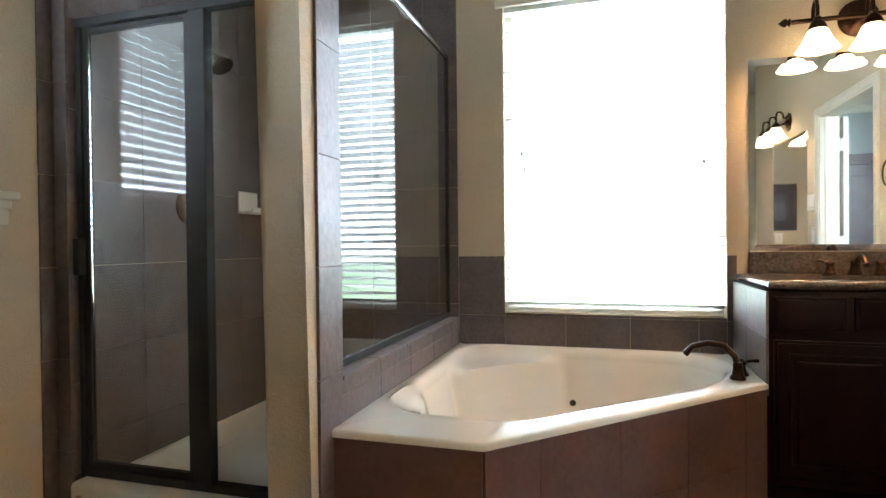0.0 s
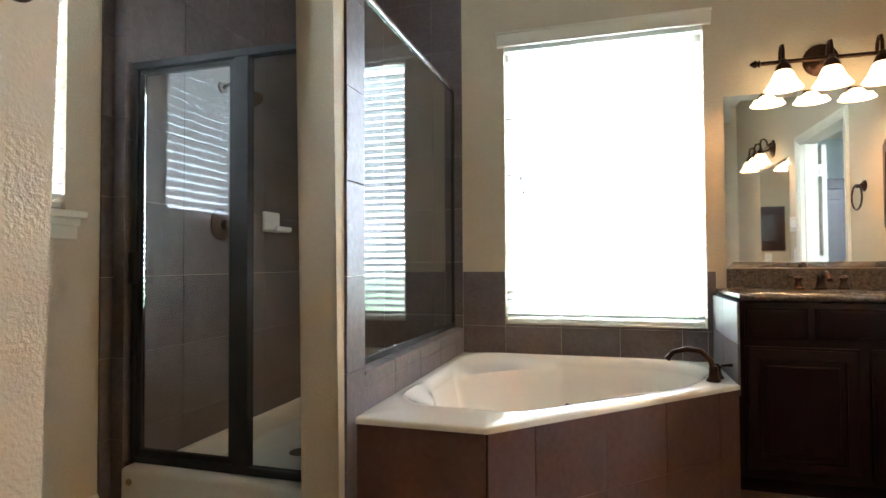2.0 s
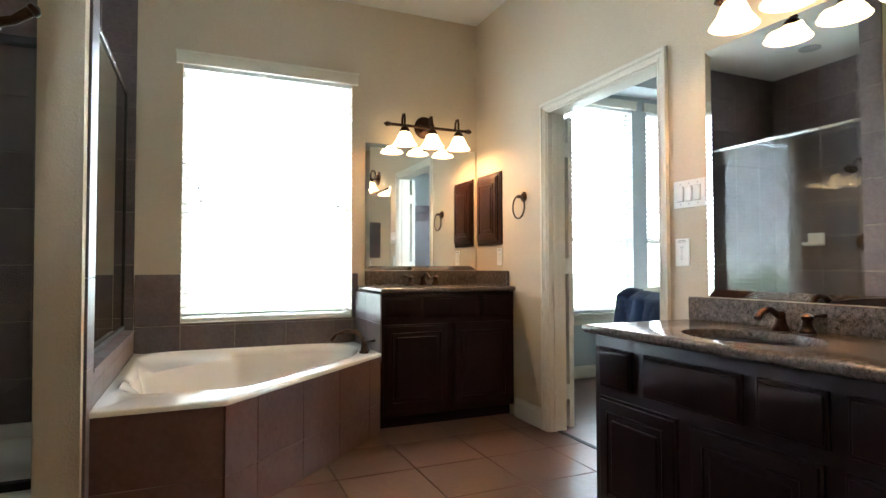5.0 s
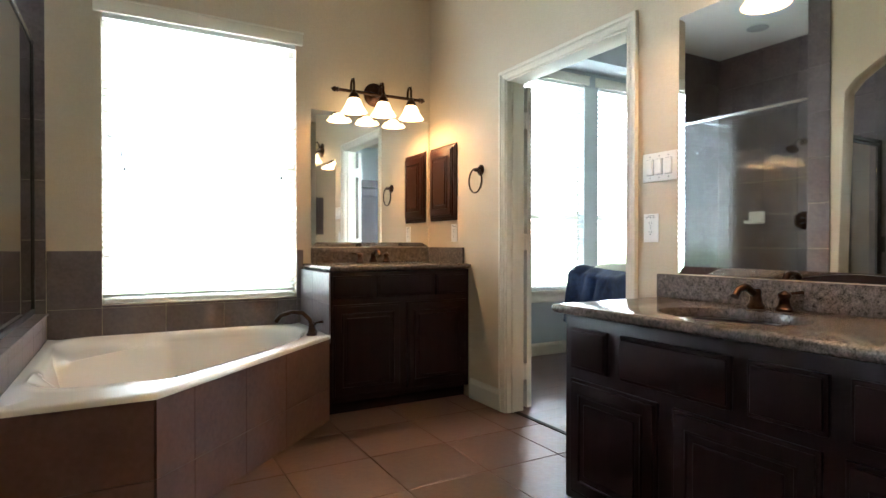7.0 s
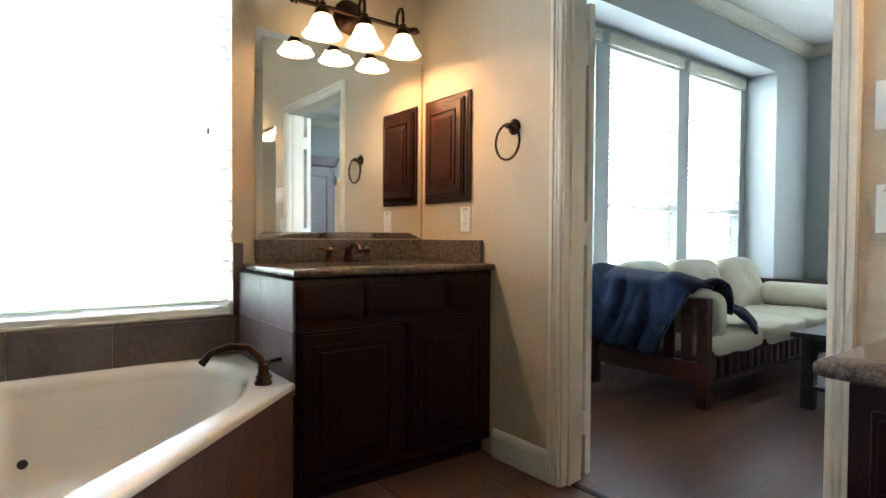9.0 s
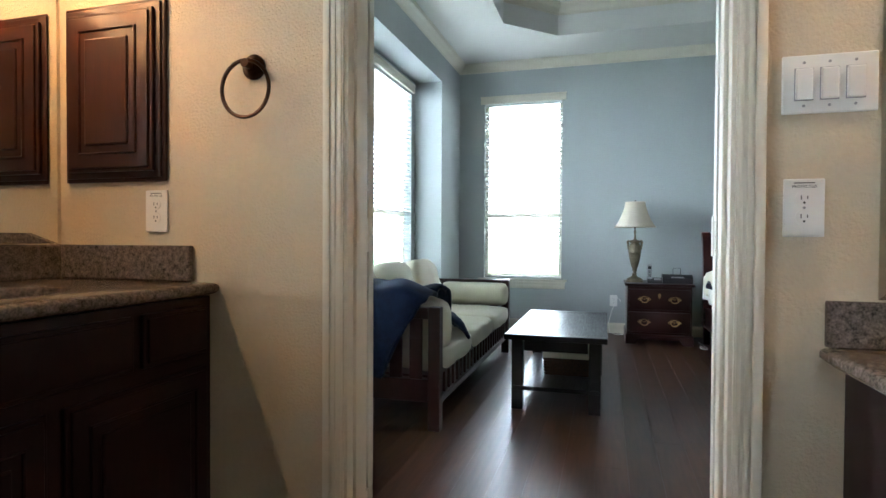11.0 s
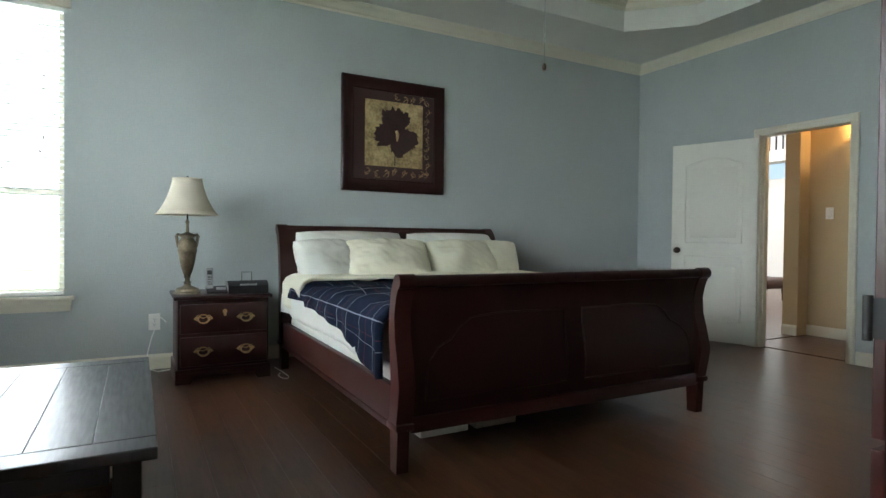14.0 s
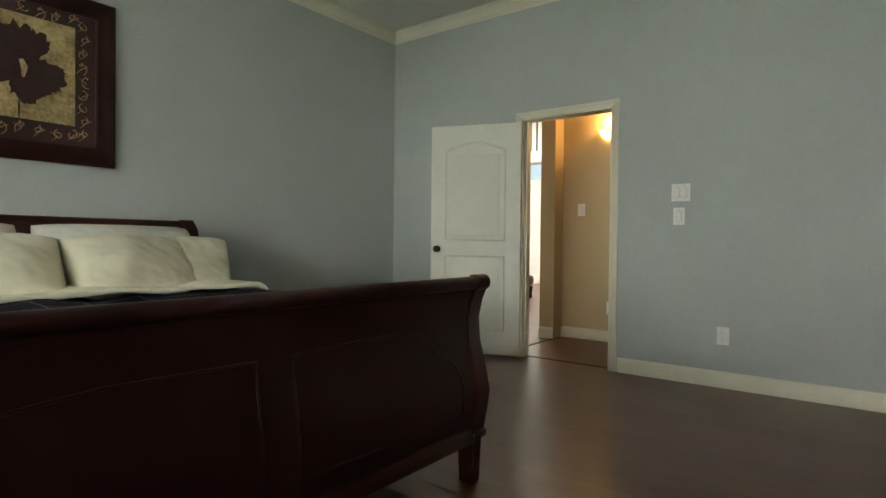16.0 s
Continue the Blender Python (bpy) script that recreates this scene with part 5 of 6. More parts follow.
def nightstand(at, label):
    n = thing("nightstand", at, label, "nightstand", "nightstands")
    bm = bmesh.new()
    box(bm, (-0.27, -0.3, 0.09), (0.27, 0.3, 0.575), 0.004)
    part("body", bm, CHERRYD, n)
    bm = bmesh.new()
    box(bm, (-0.295, -0.325, 0.575), (0.28, 0.325, 0.6), 0.01, 3)
    part("top", bm, CHERRYD, n)
    bm = bmesh.new()
    box(bm, (-0.285, -0.315, 0.06), (0.28, 0.315, 0.1), 0.01, 3)
    prism(bm, [(-0.315, 0), (-0.22, 0), (-0.19, 0.05), (0.19, 0.05), (0.22, 0), (0.315, 0), (0.315, 0.075), (-0.315, 0.075)], "x", -0.287, -0.262)
    for y0, y1 in ((-0.315, -0.29), (0.29, 0.315)):
        box(bm, (-0.26, y0, 0), (0.28, y1, 0.07))
    part("plinth", bm, CHERRYD, n)
    for z in (0.22, 0.445):
        bm = bmesh.new()
        box(bm, (-0.288, -0.285, z - 0.1), (-0.269, 0.285, z + 0.1), 0.006)
        dr = part("drawer", bm, CHERRYD, n)
        for y in (-0.14, 0.14):
            bm = bmesh.new()
            wing = [(0.0, 0.03), (0.006, 0.024), (0.011, 0.03), (0.018, 0.026), (0.02, 0.018), (0.027, 0.017), (0.032, 0.024), (0.042, 0.021), (0.043, 0.012), (0.053, 0.01), (0.06, 0.0), (0.05, -0.003), (0.045, -0.01), (0.035, -0.006), (0.028, -0.012), (0.026, -0.022), (0.017, -0.021), (0.012, -0.028), (0.005, -0.024), (0.0, -0.031)]
            tube(bm, [(-0.2895, y + p, z + q) for p, q in wing] + [(-0.2895, y - p, z + q) for p, q in wing[-2:0:-1]], 0.0034, 6, True)
            for u in (-0.035, 0.035):
                turned(bm, [(0.0105, 0), (0.008, 0.003), (0.003, 0.004)], m=pose(-0.288, y + u, z + 0.004, 0, -90, 0), n=10)
            tube(bm, [(-0.289, y - 0.056, z), (-0.289, y - 0.02, z + 0.012), (-0.289, y, z + 0.002), (-0.289, y + 0.02, z + 0.012), (-0.289, y + 0.056, z)], 0.003, 6)
            for s in (-0.035, 0.035):
                turned(bm, [(0.008, 0), (0.006, 0.006), (0.002, 0.008)], m=pose(-0.291, y + s, z + 0.005, 0, -90, 0), n=10)
            tube(bm, [(-0.292, y - 0.035, z + 0.006), (-0.31, y - 0.034, z - 0.012), (-0.314, y - 0.018, z - 0.026), (-0.315, y, z - 0.029), (-0.314, y + 0.018, z - 0.026), (-0.31, y + 0.034, z - 0.012), (-0.292, y + 0.035, z + 0.006)], 0.004, 8)
            part("bail_pull", bm, BRASS, dr, "aged brass bail pull")
    bm = bmesh.new()
    turned(bm, [(0.016, 0), (0.014, 0.003)], m=pose(-0.288, 0, 0.49, 0, -90, 0), n=12)
    turned(bm, [(0.01, 0), (0.008, 0.003)], m=pose(-0.288, 0, 0.468, 0, -90, 0), n=12)
    part("key_plate", bm, BRASS, n, "aged brass key plate")
    return n


nightstand((6.79, 1.475, 0), "dark cherry two-drawer nightstand with brass pulls")
nightstand((6.79, -1.37, 0), "dark cherry two-drawer nightstand beyond the bed")

lp = thing("table_lamp", (6.74, 1.7, 0.601), "pewter urn table lamp with an ivory bell shade", "table lamp")
bm = bmesh.new()
turned(bm, [(0.088, 0), (0.088, 0.012), (0.078, 0.018), (0.076, 0.034), (0.066, 0.04), (0.05, 0.046), (0.028, 0.056), (0.02, 0.07), (0.026, 0.078), (0.026, 0.084), (0.016, 0.09), (0.015, 0.105), (0.024, 0.115), (0.024, 0.12), (0.02, 0.126), (0.03, 0.15), (0.042, 0.19), (0.053, 0.24), (0.06, 0.285), (0.062, 0.3), (0.065, 0.303), (0.065, 0.312), (0.062, 0.315), (0.063, 0.35), (0.06, 0.37), (0.05, 0.385), (0.042, 0.392), (0.042, 0.4), (0.056, 0.41), (0.058, 0.42), (0.05, 0.426), (0.026, 0.432), (0.012, 0.44), (0.009, 0.5), (0.014, 0.505), (0.014, 0.515), (0.008, 0.53)])
part("urn_base", bm, PEWTER, lp)
for sg in (-1, 1):
    bm = bmesh.new()
    tube(bm, [(0, sg * 0.05, 0.418), (0, sg * 0.062, 0.424), (0, sg * 0.071, 0.41), (0, sg * 0.068, 0.385), (0, sg * 0.066, 0.36), (0, sg * 0.062, 0.33)], [0.009, 0.011, 0.012, 0.01, 0.008, 0.006], 10)
    part("scroll_handle", bm, PEWTER, lp)
bm = bmesh.new()
n = 36
prof = [(0.204, 0.565), (0.184, 0.592), (0.158, 0.635), (0.135, 0.685), (0.117, 0.735), (0.104, 0.785), (0.098, 0.818)]
rings = [[bm.verts.new(((r + (0.004 if i % 6 == 0 else 0)) * math.cos(2 * math.pi * i / n), (r + (0.004 if i % 6 == 0 else 0)) * math.sin(2 * math.pi * i / n), z)) for i in range(n)] for r, z in prof]
for p, q in zip(rings, rings[1:]):
    for i in range(n):
        bm.faces.new((p[i], p[(i + 1) % n], q[(i + 1) % n], q[i]))
so = part("shade", bm, SHADE, lp, "ivory fabric bell shade")
mod = so.modifiers.new("thickness", "SOLIDIFY")
mod.thickness = 0.003
for r, z in ((0.206, 0.565), (0.1, 0.82)):
    bm = bmesh.new()
    tube(bm, [(r * math.cos(2 * math.pi * i / 36), r * math.sin(2 * math.pi * i / 36), z) for i in range(36)], 0.004, 6, True)
    part("shade_trim", bm, SHADE, lp)
bm = bmesh.new()
turned(bm, [(0.006, 0.52), (0.003, 0.812), (0.012, 0.82), (0.005, 0.824), (0.01, 0.832), (0.002, 0.844)])
tube(bm, [(-0.096, 0, 0.817), (0, 0, 0.82), (0.096, 0, 0.817)], 0.002, 6)
part("harp_and_finial", bm, BRONZE, lp)

ph = thing("cordless_phone", (6.68, 1.535, 0.601), "silver cordless phone standing in its black base", "phone")
bm = bmesh.new()
prism(bm, [(-0.05, 0), (0.05, 0), (0.05, 0.05), (0.02, 0.045), (-0.05, 0.015)], "y", -0.1, 0.045)
part("base", bm, BLACKP, ph)
block("screen", (-0.035, -0.085, 0.028), (-0.02, -0.02, 0.046), GREYP, ph, 0.002)
bm = bmesh.new()
box(bm, (-0.012, -0.024, 0), (0.012, 0.024, 0.155), 0.008, 3)
hs = part("handset", bm, GREYP, ph, "silver handset")
hs.matrix_local = pose(0.01, 0.02, 0.03, 0, 12, 0)
block("display", (-0.014, -0.016, 0.105), (-0.0115, 0.016, 0.135), BLACKP, hs, 0.001)
for r in range(4):
    for c in range(3):
        block("key", (-0.0145, -0.013 + c * 0.01, 0.03 + r * 0.017), (-0.0115, -0.006 + c * 0.01, 0.04 + r * 0.017), BLACKP, hs, 0)
ck = thing("clock_radio", (6.67, 1.3, 0.601), "black clock radio with a small wire cradle", "clock radio")
bm = bmesh.new()
prism(bm, [(-0.07, 0), (0.06, 0), (0.06, 0.085), (-0.02, 0.09), (-0.07, 0.055)], "y", -0.14, 0.14)
part("case", bm, BLACKP, ck)
block("dial_window", (-0.068, -0.06, 0.055), (-0.045, 0.06, 0.068), GREYP, ck, 0.002)
bm = bmesh.new()
tube(bm, [(0.02, -0.035, 0.08), (0.02, -0.035, 0.15), (0.02, 0.035, 0.15), (0.02, 0.035, 0.08)], 0.003, 8)
part("wire_cradle", bm, BLACKP, ck)
c3 = thing("clock_radio", (6.6, -1.18, 0.601), "small black alarm clock on the nightstand", "alarm clock")
bm = bmesh.new()
prism(bm, [(-0.06, 0), (0.06, 0), (0.05, 0.06), (-0.03, 0.065)], "y", -0.09, 0.09)
part("case", bm, BLACKP, c3)
block("dial_window", (-0.052, -0.06, 0.02), (-0.04, 0.06, 0.045), GREYP, c3, 0.002)
cable = thing("power_cable", (7.0, 1.9, 0), "pale power cord hanging from the outlet", "cable")
bm = bmesh.new()
tube(bm, [(0.1, 0, 0.34), (0.07, -0.01, 0.33), (0.06, 0.02, 0.25), (0.07, 0.05, 0.12), (0.04, 0.04, 0.02), (-0.02, -0.02, 0.006), (0.0, -0.1, 0.008)], 0.004, 8)
tube(bm, [(0.09, -0.01, 0.38), (0.06, -0.04, 0.4), (0.05, -0.08, 0.36)], 0.004, 8)
part("cord", bm, PLASTIC, cable)
cable2 = thing("power_cable", (6.55, 1.08, 0), "white cable coiled on the floor by the bed", "cable")
bm = bmesh.new()
tube(bm, [(0.09 * math.cos(a / 3) - 0.1, 0.03 * math.sin(a / 3), 0.005) for a in range(0, 15)] + [(0.05, -0.02, 0.005), (0.2, 0.0, 0.005)], 0.004, 8)
part("cord", bm, PLASTIC, cable2)

pic = thing("framed_picture", (BX - 0.001, -0.065, 1.435), "square flower print in a wide dark wooden frame", "picture", "", -90)
W, H = 1.02, 1.025
for pts in (((0, 0), (W, 0)), ((W, 0), (W, H)), ((W, H), (0, H)), ((0, H), (0, 0))):
    (ax, az), (bx, bz) = pts
    d = Vector((bx - ax, bz - az)).normalized()
    nn = Vector((-d.y, d.x))
    bm = bmesh.new()
    prof = [(0, 0), (0, -0.028), (0.012, -0.036), (0.03, -0.034), (0.045, -0.026), (0.085, -0.022), (0.1, -0.026), (0.112, -0.02), (0.115, 0)]
    rows = []
    for (px, pz), sg in (((ax, az), 1), ((bx, bz), -1)):
        rows.append([bm.verts.new((px + nn.x * o + d.x * o * sg - W / 2, y - 0.001, pz + nn.y * o + d.y * o * sg)) for o, y in prof])
    for i in range(len(prof) - 1):
        bm.faces.new((rows[0][i], rows[0][i + 1], rows[1][i + 1], rows[1][i]))
    part("frame_side", bm, CHERRYD, pic)
block("mat_board", (-W / 2 + 0.1, -0.012, 0.1), (W / 2 - 0.1, -0.006, H - 0.1), MATB, pic, 0)
block("canvas", (-0.29, -0.018, 0.235), (0.285, -0.0125, 0.83), CANVAS, pic, 0.001)


def petal(parent, cx0, cz0, ang, length, width, seed, depth):
    bm = bmesh.new()
    n = 48
    pts = []
    for i in range(n):
        a = 2 * math.pi * i / n
        r = 1 + 0.2 * noise.noise(Vector((math.cos(a) * 2 + seed, math.sin(a) * 2, seed))) + 0.16 * noise.noise(Vector((math.cos(a) * 6 + seed, math.sin(a) * 6, seed)))
        u, v = (0.5 - 0.5 * math.cos(a)) * length * r, math.sin(a) * width * r * 0.5
        pts.append((cx0 + u * math.cos(ang) - v * math.sin(ang), depth, cz0 + u * math.sin(ang) + v * math.cos(ang)))
    lo, hi = [bm.verts.new((x, y + 0.0008, z)) for x, y, z in pts], [bm.verts.new(p) for p in pts]
    for i in range(n):
        bm.faces.new((lo[i], lo[(i + 1) % n], hi[(i + 1) % n], hi[i]))
    bm.faces.new(hi)
    bm.faces.new(lo[::-1])
    return part("petal", bm, PETAL, parent, "", 0)


for i, (dx, dz, a, l, w) in enumerate(((0.0, 0.5, 92, 0.27, 0.24), (-0.04, 0.6, 112, 0.17, 0.1), (0.05, 0.6, 64, 0.17, 0.11), (0.02, 0.52, 172, 0.21, 0.15), (0.02, 0.5, 190, 0.22, 0.12), (0.02, 0.5, 6, 0.22, 0.15), (0.03, 0.49, -14, 0.18, 0.14), (0.02, 0.51, 282, 0.19, 0.17), (0.0, 0.34, 270, 0.1, 0.01))):
    petal(pic, dx, dz, radians(a), l, w, i * 3.3, -0.0188 - i * 0.0006)
bm = bmesh.new()
tube(bm, [(0.01, -0.024, 0.57), (0.025, -0.024, 0.53), (0.02, -0.024, 0.47)], [0.012, 0.018, 0.006], 8)
part("stamen", bm, CANVAS, pic)
for k in range(20):
    if k < 9:
        x0, z0 = 0.335 + 0.012 * math.sin(k * 2.1), 0.17 + k * 0.083
    elif k < 16:
        x0, z0 = -0.26 + (k - 9) * 0.09, 0.165 + 0.012 * math.sin(k * 1.7)
    else:
        x0, z0 = 0.02 + (k - 16) * 0.085, 0.86 + 0.012 * math.sin(k * 1.7)
    bm = bmesh.new()
    way = 1 if k % 2 else -1
    tube(bm, [(x0 + way * 0.03 * (1 - j / 14) * math.cos(j * 0.6 + k), -0.0135, z0 + 0.03 * (1 - j / 14) * math.sin(j * 0.6 + k) + j * 0.0035) for j in range(14)], 0.0026, 5)
    tube(bm, [(x0 - 0.03, -0.0135, z0 - 0.025), (x0 - 0.005 * way, -0.0135, z0 + 0.004), (x0 + 0.035 * way, -0.0135, z0 + 0.03)], [0.001, 0.0035, 0.001], 5)
    part("scroll", bm, VINE, pic)

# sofa
sofa = thing("sofa", (4.6, 3.26, 0), "mahogany mission slat sofa frame", "sofa")
SX, SY = 1.1, 0.4
for x in (-SX, SX):
    for y in (-SY, SY):
        block("post", (x - 0.033, y - 0.033, 0), (x + 0.033, y + 0.033, 0.665 if y < 0 else 0.7), SOFAW, sofa, 0.006)
    block("arm_rail", (x - 0.03, -SY + 0.034, 0.6), (x + 0.03, SY - 0.034, 0.662), SOFAW, sofa, 0.006)
    block("arm_rail", (x - 0.016, -SY + 0.034, 0.15), (x + 0.016, SY - 0.034, 0.27), SOFAW, sofa, 0.004)
    me = piece_mesh("arm_slat", (0.016, 0.072, 0.33), SOFAW, 0.003)
    for k in range(6):
        shared("arm_slat", me, sofa, (x, -SY + 0.11 + k * 0.116, 0.435))
for z0, z1 in ((0.13, 0.165), (0.29, 0.34)):
    block("front_rail", (-SX + 0.034, -SY - 0.018, z0), (SX - 0.034, -SY + 0.018, z1), SOFAW, sofa, 0.004)
me = piece_mesh("front_slat", (0.04, 0.016, 0.125), SOFAW, 0.002)
for k in range(22):
    shared("front_slat", me, sofa, (-SX + 0.09 + k * 0.0965, -SY, 0.2275))
for z0, z1 in ((0.13, 0.2), (0.63, 0.69)):
    block("back_rail", (-SX + 0.034, SY - 0.018, z0), (SX - 0.034, SY + 0.018, z1), SOFAW, sofa, 0.004)
me = piece_mesh("back_slat", (0.05, 0.016, 0.43), SOFAW, 0.002)
for k in range(16):
    shared("back_slat", me, sofa, (-SX + 0.12 + k * 0.13, SY, 0.415))
block("seat_deck", (-SX + 0.034, -SY + 0.019, 0.27), (SX - 0.034, SY - 0.019, 0.285), SOFAW, sofa, 0.002)


def sofa_cushion(at, size, seed, label, m=None, puff=0.32, power=9.0):
    c = thing("sofa_cushion", at, label, "cushion", "sofa cushions")
    if m:
        c.matrix_world = Matrix.Translation(at) @ m
    bm = bmesh.new()
    cushion(bm, size, puff, seed=seed, power=power, wrinkle=0.008)
    part("cover", bm, CREAM, c, smooth=80)


for i in range(3):
    x = 4.6 - 0.7 + i * 0.7
    sofa_cushion((x, 3.21, 0.365), (0.7, 0.8, 0.165), i, "cream upholstered seat cushion on the sofa")
    sofa_cushion((x, 3.53, 0.605), (0.68, 0.5, 0.24), 10 + i, "plump cream back cushion leaning on the sofa back", pose(0, 0, 0, 74, 0, 0), 0.55, 4.5)
for sx, sd in ((-1, 31), (1, 32)):
    b = thing("bolster", (4.6 + sx * 0.95, 3.12, 0.545), "cream bolster pillow against the sofa arm", "bolster", "sofa bolsters")
    bm = bmesh.new()
    if sx > 0:
        turned(bm, [(0.02, -0.3), (0.07, -0.297), (0.092, -0.28), (0.1, -0.24), (0.102, 0), (0.1, 0.24), (0.092, 0.28), (0.07, 0.297), (0.02, 0.3)], m=pose(0, 0, 0, 90, 0, 0))
    else:
        cushion(bm, (0.16, 0.6, 0.34), 0.4, seed=sd, power=5)
    part("cover", bm, CREAM, b, smooth=60)

throw = thing("throw_blanket", (3.55, 3.2, 0), "navy fleece blanket draped over the sofa arm and back", "blanket")


def throw_fn(u, v):
    """Over the arm: hanging outside, up across the arm rail, then slumping down inside on the seat."""
    y = -0.3 + 0.78 * v
    lift = 0.065 * min(1, v * 1.7) ** 0.6
    s = u * 1.3
    edge = 0.05 * noise.noise(Vector((v * 4, 2.0, 0)))
    fall = 0.14 + 0.78 * min(1, v / 0.22) ** 1.2 - 0.16 * v
    if s < 0.5:
        hang = 0.5 - s
        p = Vector((-0.105 - 0.06 * hang - 0.03 * abs(noise.noise(Vector((y * 7, hang * 1.5, 4)))), y + 0.1 * hang, 0.685 + lift * (1 - hang) - hang * fall + edge * hang * 2))
    elif s < 0.75:
        k = (s - 0.5) / 0.25
        p = Vector((-0.105 + 0.24 * k, y, 0.685 + lift + 0.045 * math.sin(k * math.pi)))
    else:
        k = (s - 0.75) / 0.55
        k *= 0.3 + 0.7 * min(1, v / 0.35) ** 0.7
        d = max(0, min(1, (k - 0.22) / 0.4))
        p = Vector((0.135 + 0.46 * k, y - 0.1 * k, 0.685 + lift * (1 - k) + 0.03 * (1 - k) - 0.2 * d * d * (3 - 2 * d)))
    f = 0.035 * noise.noise(Vector((s * 2.2, y * 3, 1))) + 0.05 * abs(noise.noise(Vector((s * 1.6 + y * 1.5, y * 4 - s * 1.5, 3)))) + 0.005 * noise.noise(Vector((s * 9, y * 9, 5)))
    return p + Vector((-f * 0.6, 0, f))


bm = bmesh.new()
sheet(bm, throw_fn, 70, 52)


def tail_fn(u, v):
    """The end of the throw: off the arm, across the seat and over its front edge."""
    k = u * u * (3 - 2 * u)
    width = 0.46 - 0.12 * u
    x = 0.12 + 0.46 * u ** 0.8 + width * (v - 0.3) * (0.35 + 0.5 * u)
    y = 0.12 - 0.44 * u + width * (v - 0.5) * (1 - 0.55 * u) * 0.9
    z = 0.72 - 0.24 * k - 0.09 * max(0, (u - 0.8) / 0.2) ** 2
    f = 0.05 * abs(noise.noise(Vector((u * 2.2, v * 6, 2)))) + 0.018 * noise.noise(Vector((u * 9, v * 9, 7)))
    return Vector((x, y, z + f + 0.03 * math.sin(math.pi * v)))


sheet(bm, tail_fn, 40, 26)
cl = part("cloth", bm, THROW, throw, smooth=80)
mod = cl.modifiers.new("thickness", "SOLIDIFY")
mod.thickness, mod.offset = 0.02, 1

# coffee table
ct = thing("coffee_table", (4.56, 2.268, 0), "black-stained plank coffee table with a low shelf", "coffee table")
LX, LY = 0.62, 0.298
for x0, x1 in ((-LX, -LX + 0.1), (LX - 0.1, LX)):
    block("breadboard_end", (x0 if x0 < 0 else x0 + 0.001, -LY, 0.432), (x1 if x0 > 0 else x1 - 0.001, LY, 0.465), BLACKW, ct, 0.004)
for k in range(4):
    w = 2 * LY / 4
    block("top_plank", (-LX + 0.1005, -LY + k * w + 0.0008, 0.433), (LX - 0.1, -LY + (k + 1) * w - 0.0008, 0.4645), BLACKW, ct, 0.0015)
for x in (-LX + 0.1, LX - 0.1):
    for y in (-LY + 0.07, LY - 0.07):
        block("leg", (x - 0.034, y - 0.034, 0), (x + 0.034, y + 0.034, 0.432), BLACKW, ct, 0.004)
for y in (-LY + 0.07, LY - 0.07):
    block("apron", (-LX + 0.14, y - 0.012, 0.355), (LX - 0.14, y + 0.012, 0.4315), BLACKW, ct, 0.002)
for x in (-LX + 0.1, LX - 0.1):
    block("apron", (x - 0.012, -LY + 0.11, 0.355), (x + 0.012, LY - 0.11, 0.4315), BLACKW, ct, 0.002)
block("shelf", (-LX + 0.06, -LY + 0.045, 0.12), (LX - 0.06, LY - 0.045, 0.145), BLACKW, ct, 0.004)
bk = thing("wicker_basket", (4.54, 2.21, 0.1455), "dark wicker basket with a pale cloth lining on the shelf", "basket")
bm = bmesh.new()
prism(bm, [(-0.15, 0.0), (0.15, 0.0), (0.165, 0.12), (-0.165, 0.12)], "x", -0.2, 0.2)
part("weave", bm, WICKER, bk)
for k in range(6):
    bm = bmesh.new()
    e = 0.003 + k * 0.0022
    tube(bm, [(-0.2, -0.15 - e, 0.012 + k * 0.019), (-0.2, 0.15 + e, 0.012 + k * 0.019), (0.2, 0.15 + e, 0.012 + k * 0.019), (0.2, -0.15 - e, 0.012 + k * 0.019)], 0.008, 6, True)
    part("strand", bm, WICKER, bk)
bm = bmesh.new()
box(bm, (-0.208, -0.17, 0.105), (0.208, 0.17, 0.15), 0.015, 3)
part("lining", bm, CREAM, bk, "pale cloth lining")

# armoire
ar = thing("armoire", (2.5, 0.1, 0), "tall dark cherry armoire with panelled doors", "armoire")
block("carcass", (-0.37, -0.64, 0.1), (0.37, 0.64, 1.74), CHERRYD, ar, 0.004)
block("plinth", (-0.37, -0.66, 0), (0.385, 0.66, 0.1), CHERRYD, ar, 0.008)
bm = bmesh.new()
prism(bm, [(-0.37, 1.74), (0.38, 1.74), (0.385, 1.76), (0.4, 1.775), (0.41, 1.8), (0.43, 1.81), (0.43, 1.835), (-0.37, 1.835)], "y", -0.69, 0.69)
part("cornice", bm, CHERRYD, ar)
for y0, y1 in ((-0.635, -0.003), (0.003, 0.635)):
    block("door", (0.371, y0, 0.62), (0.395, y1, 1.72), CHERRY, ar, 0.004)
    block("drawer", (0.371, y0, 0.12), (0.395, y1, 0.6), CHERRY, ar, 0.004)
for z in (0.86, 1.6):
    bm = bmesh.new()
    rod(bm, (0.4, 0.645, z - 0.045), (0.4, 0.645, z + 0.045), 0.009)
    box(bm, (0.36, 0.641, z - 0.04), (0.398, 0.646, z + 0.04), 0.001)
    part("hinge", bm, DARKMETAL, ar)
bm = bmesh.new()
tube(bm, [(-0.3, 0.641, 0.2), (0.3, 0.641, 0.2), (0.3, 0.641, 1.64), (-0.3, 0.641, 1.64)], 0.008, 6, True)
part("side_moulding", bm, CHERRYD, ar)

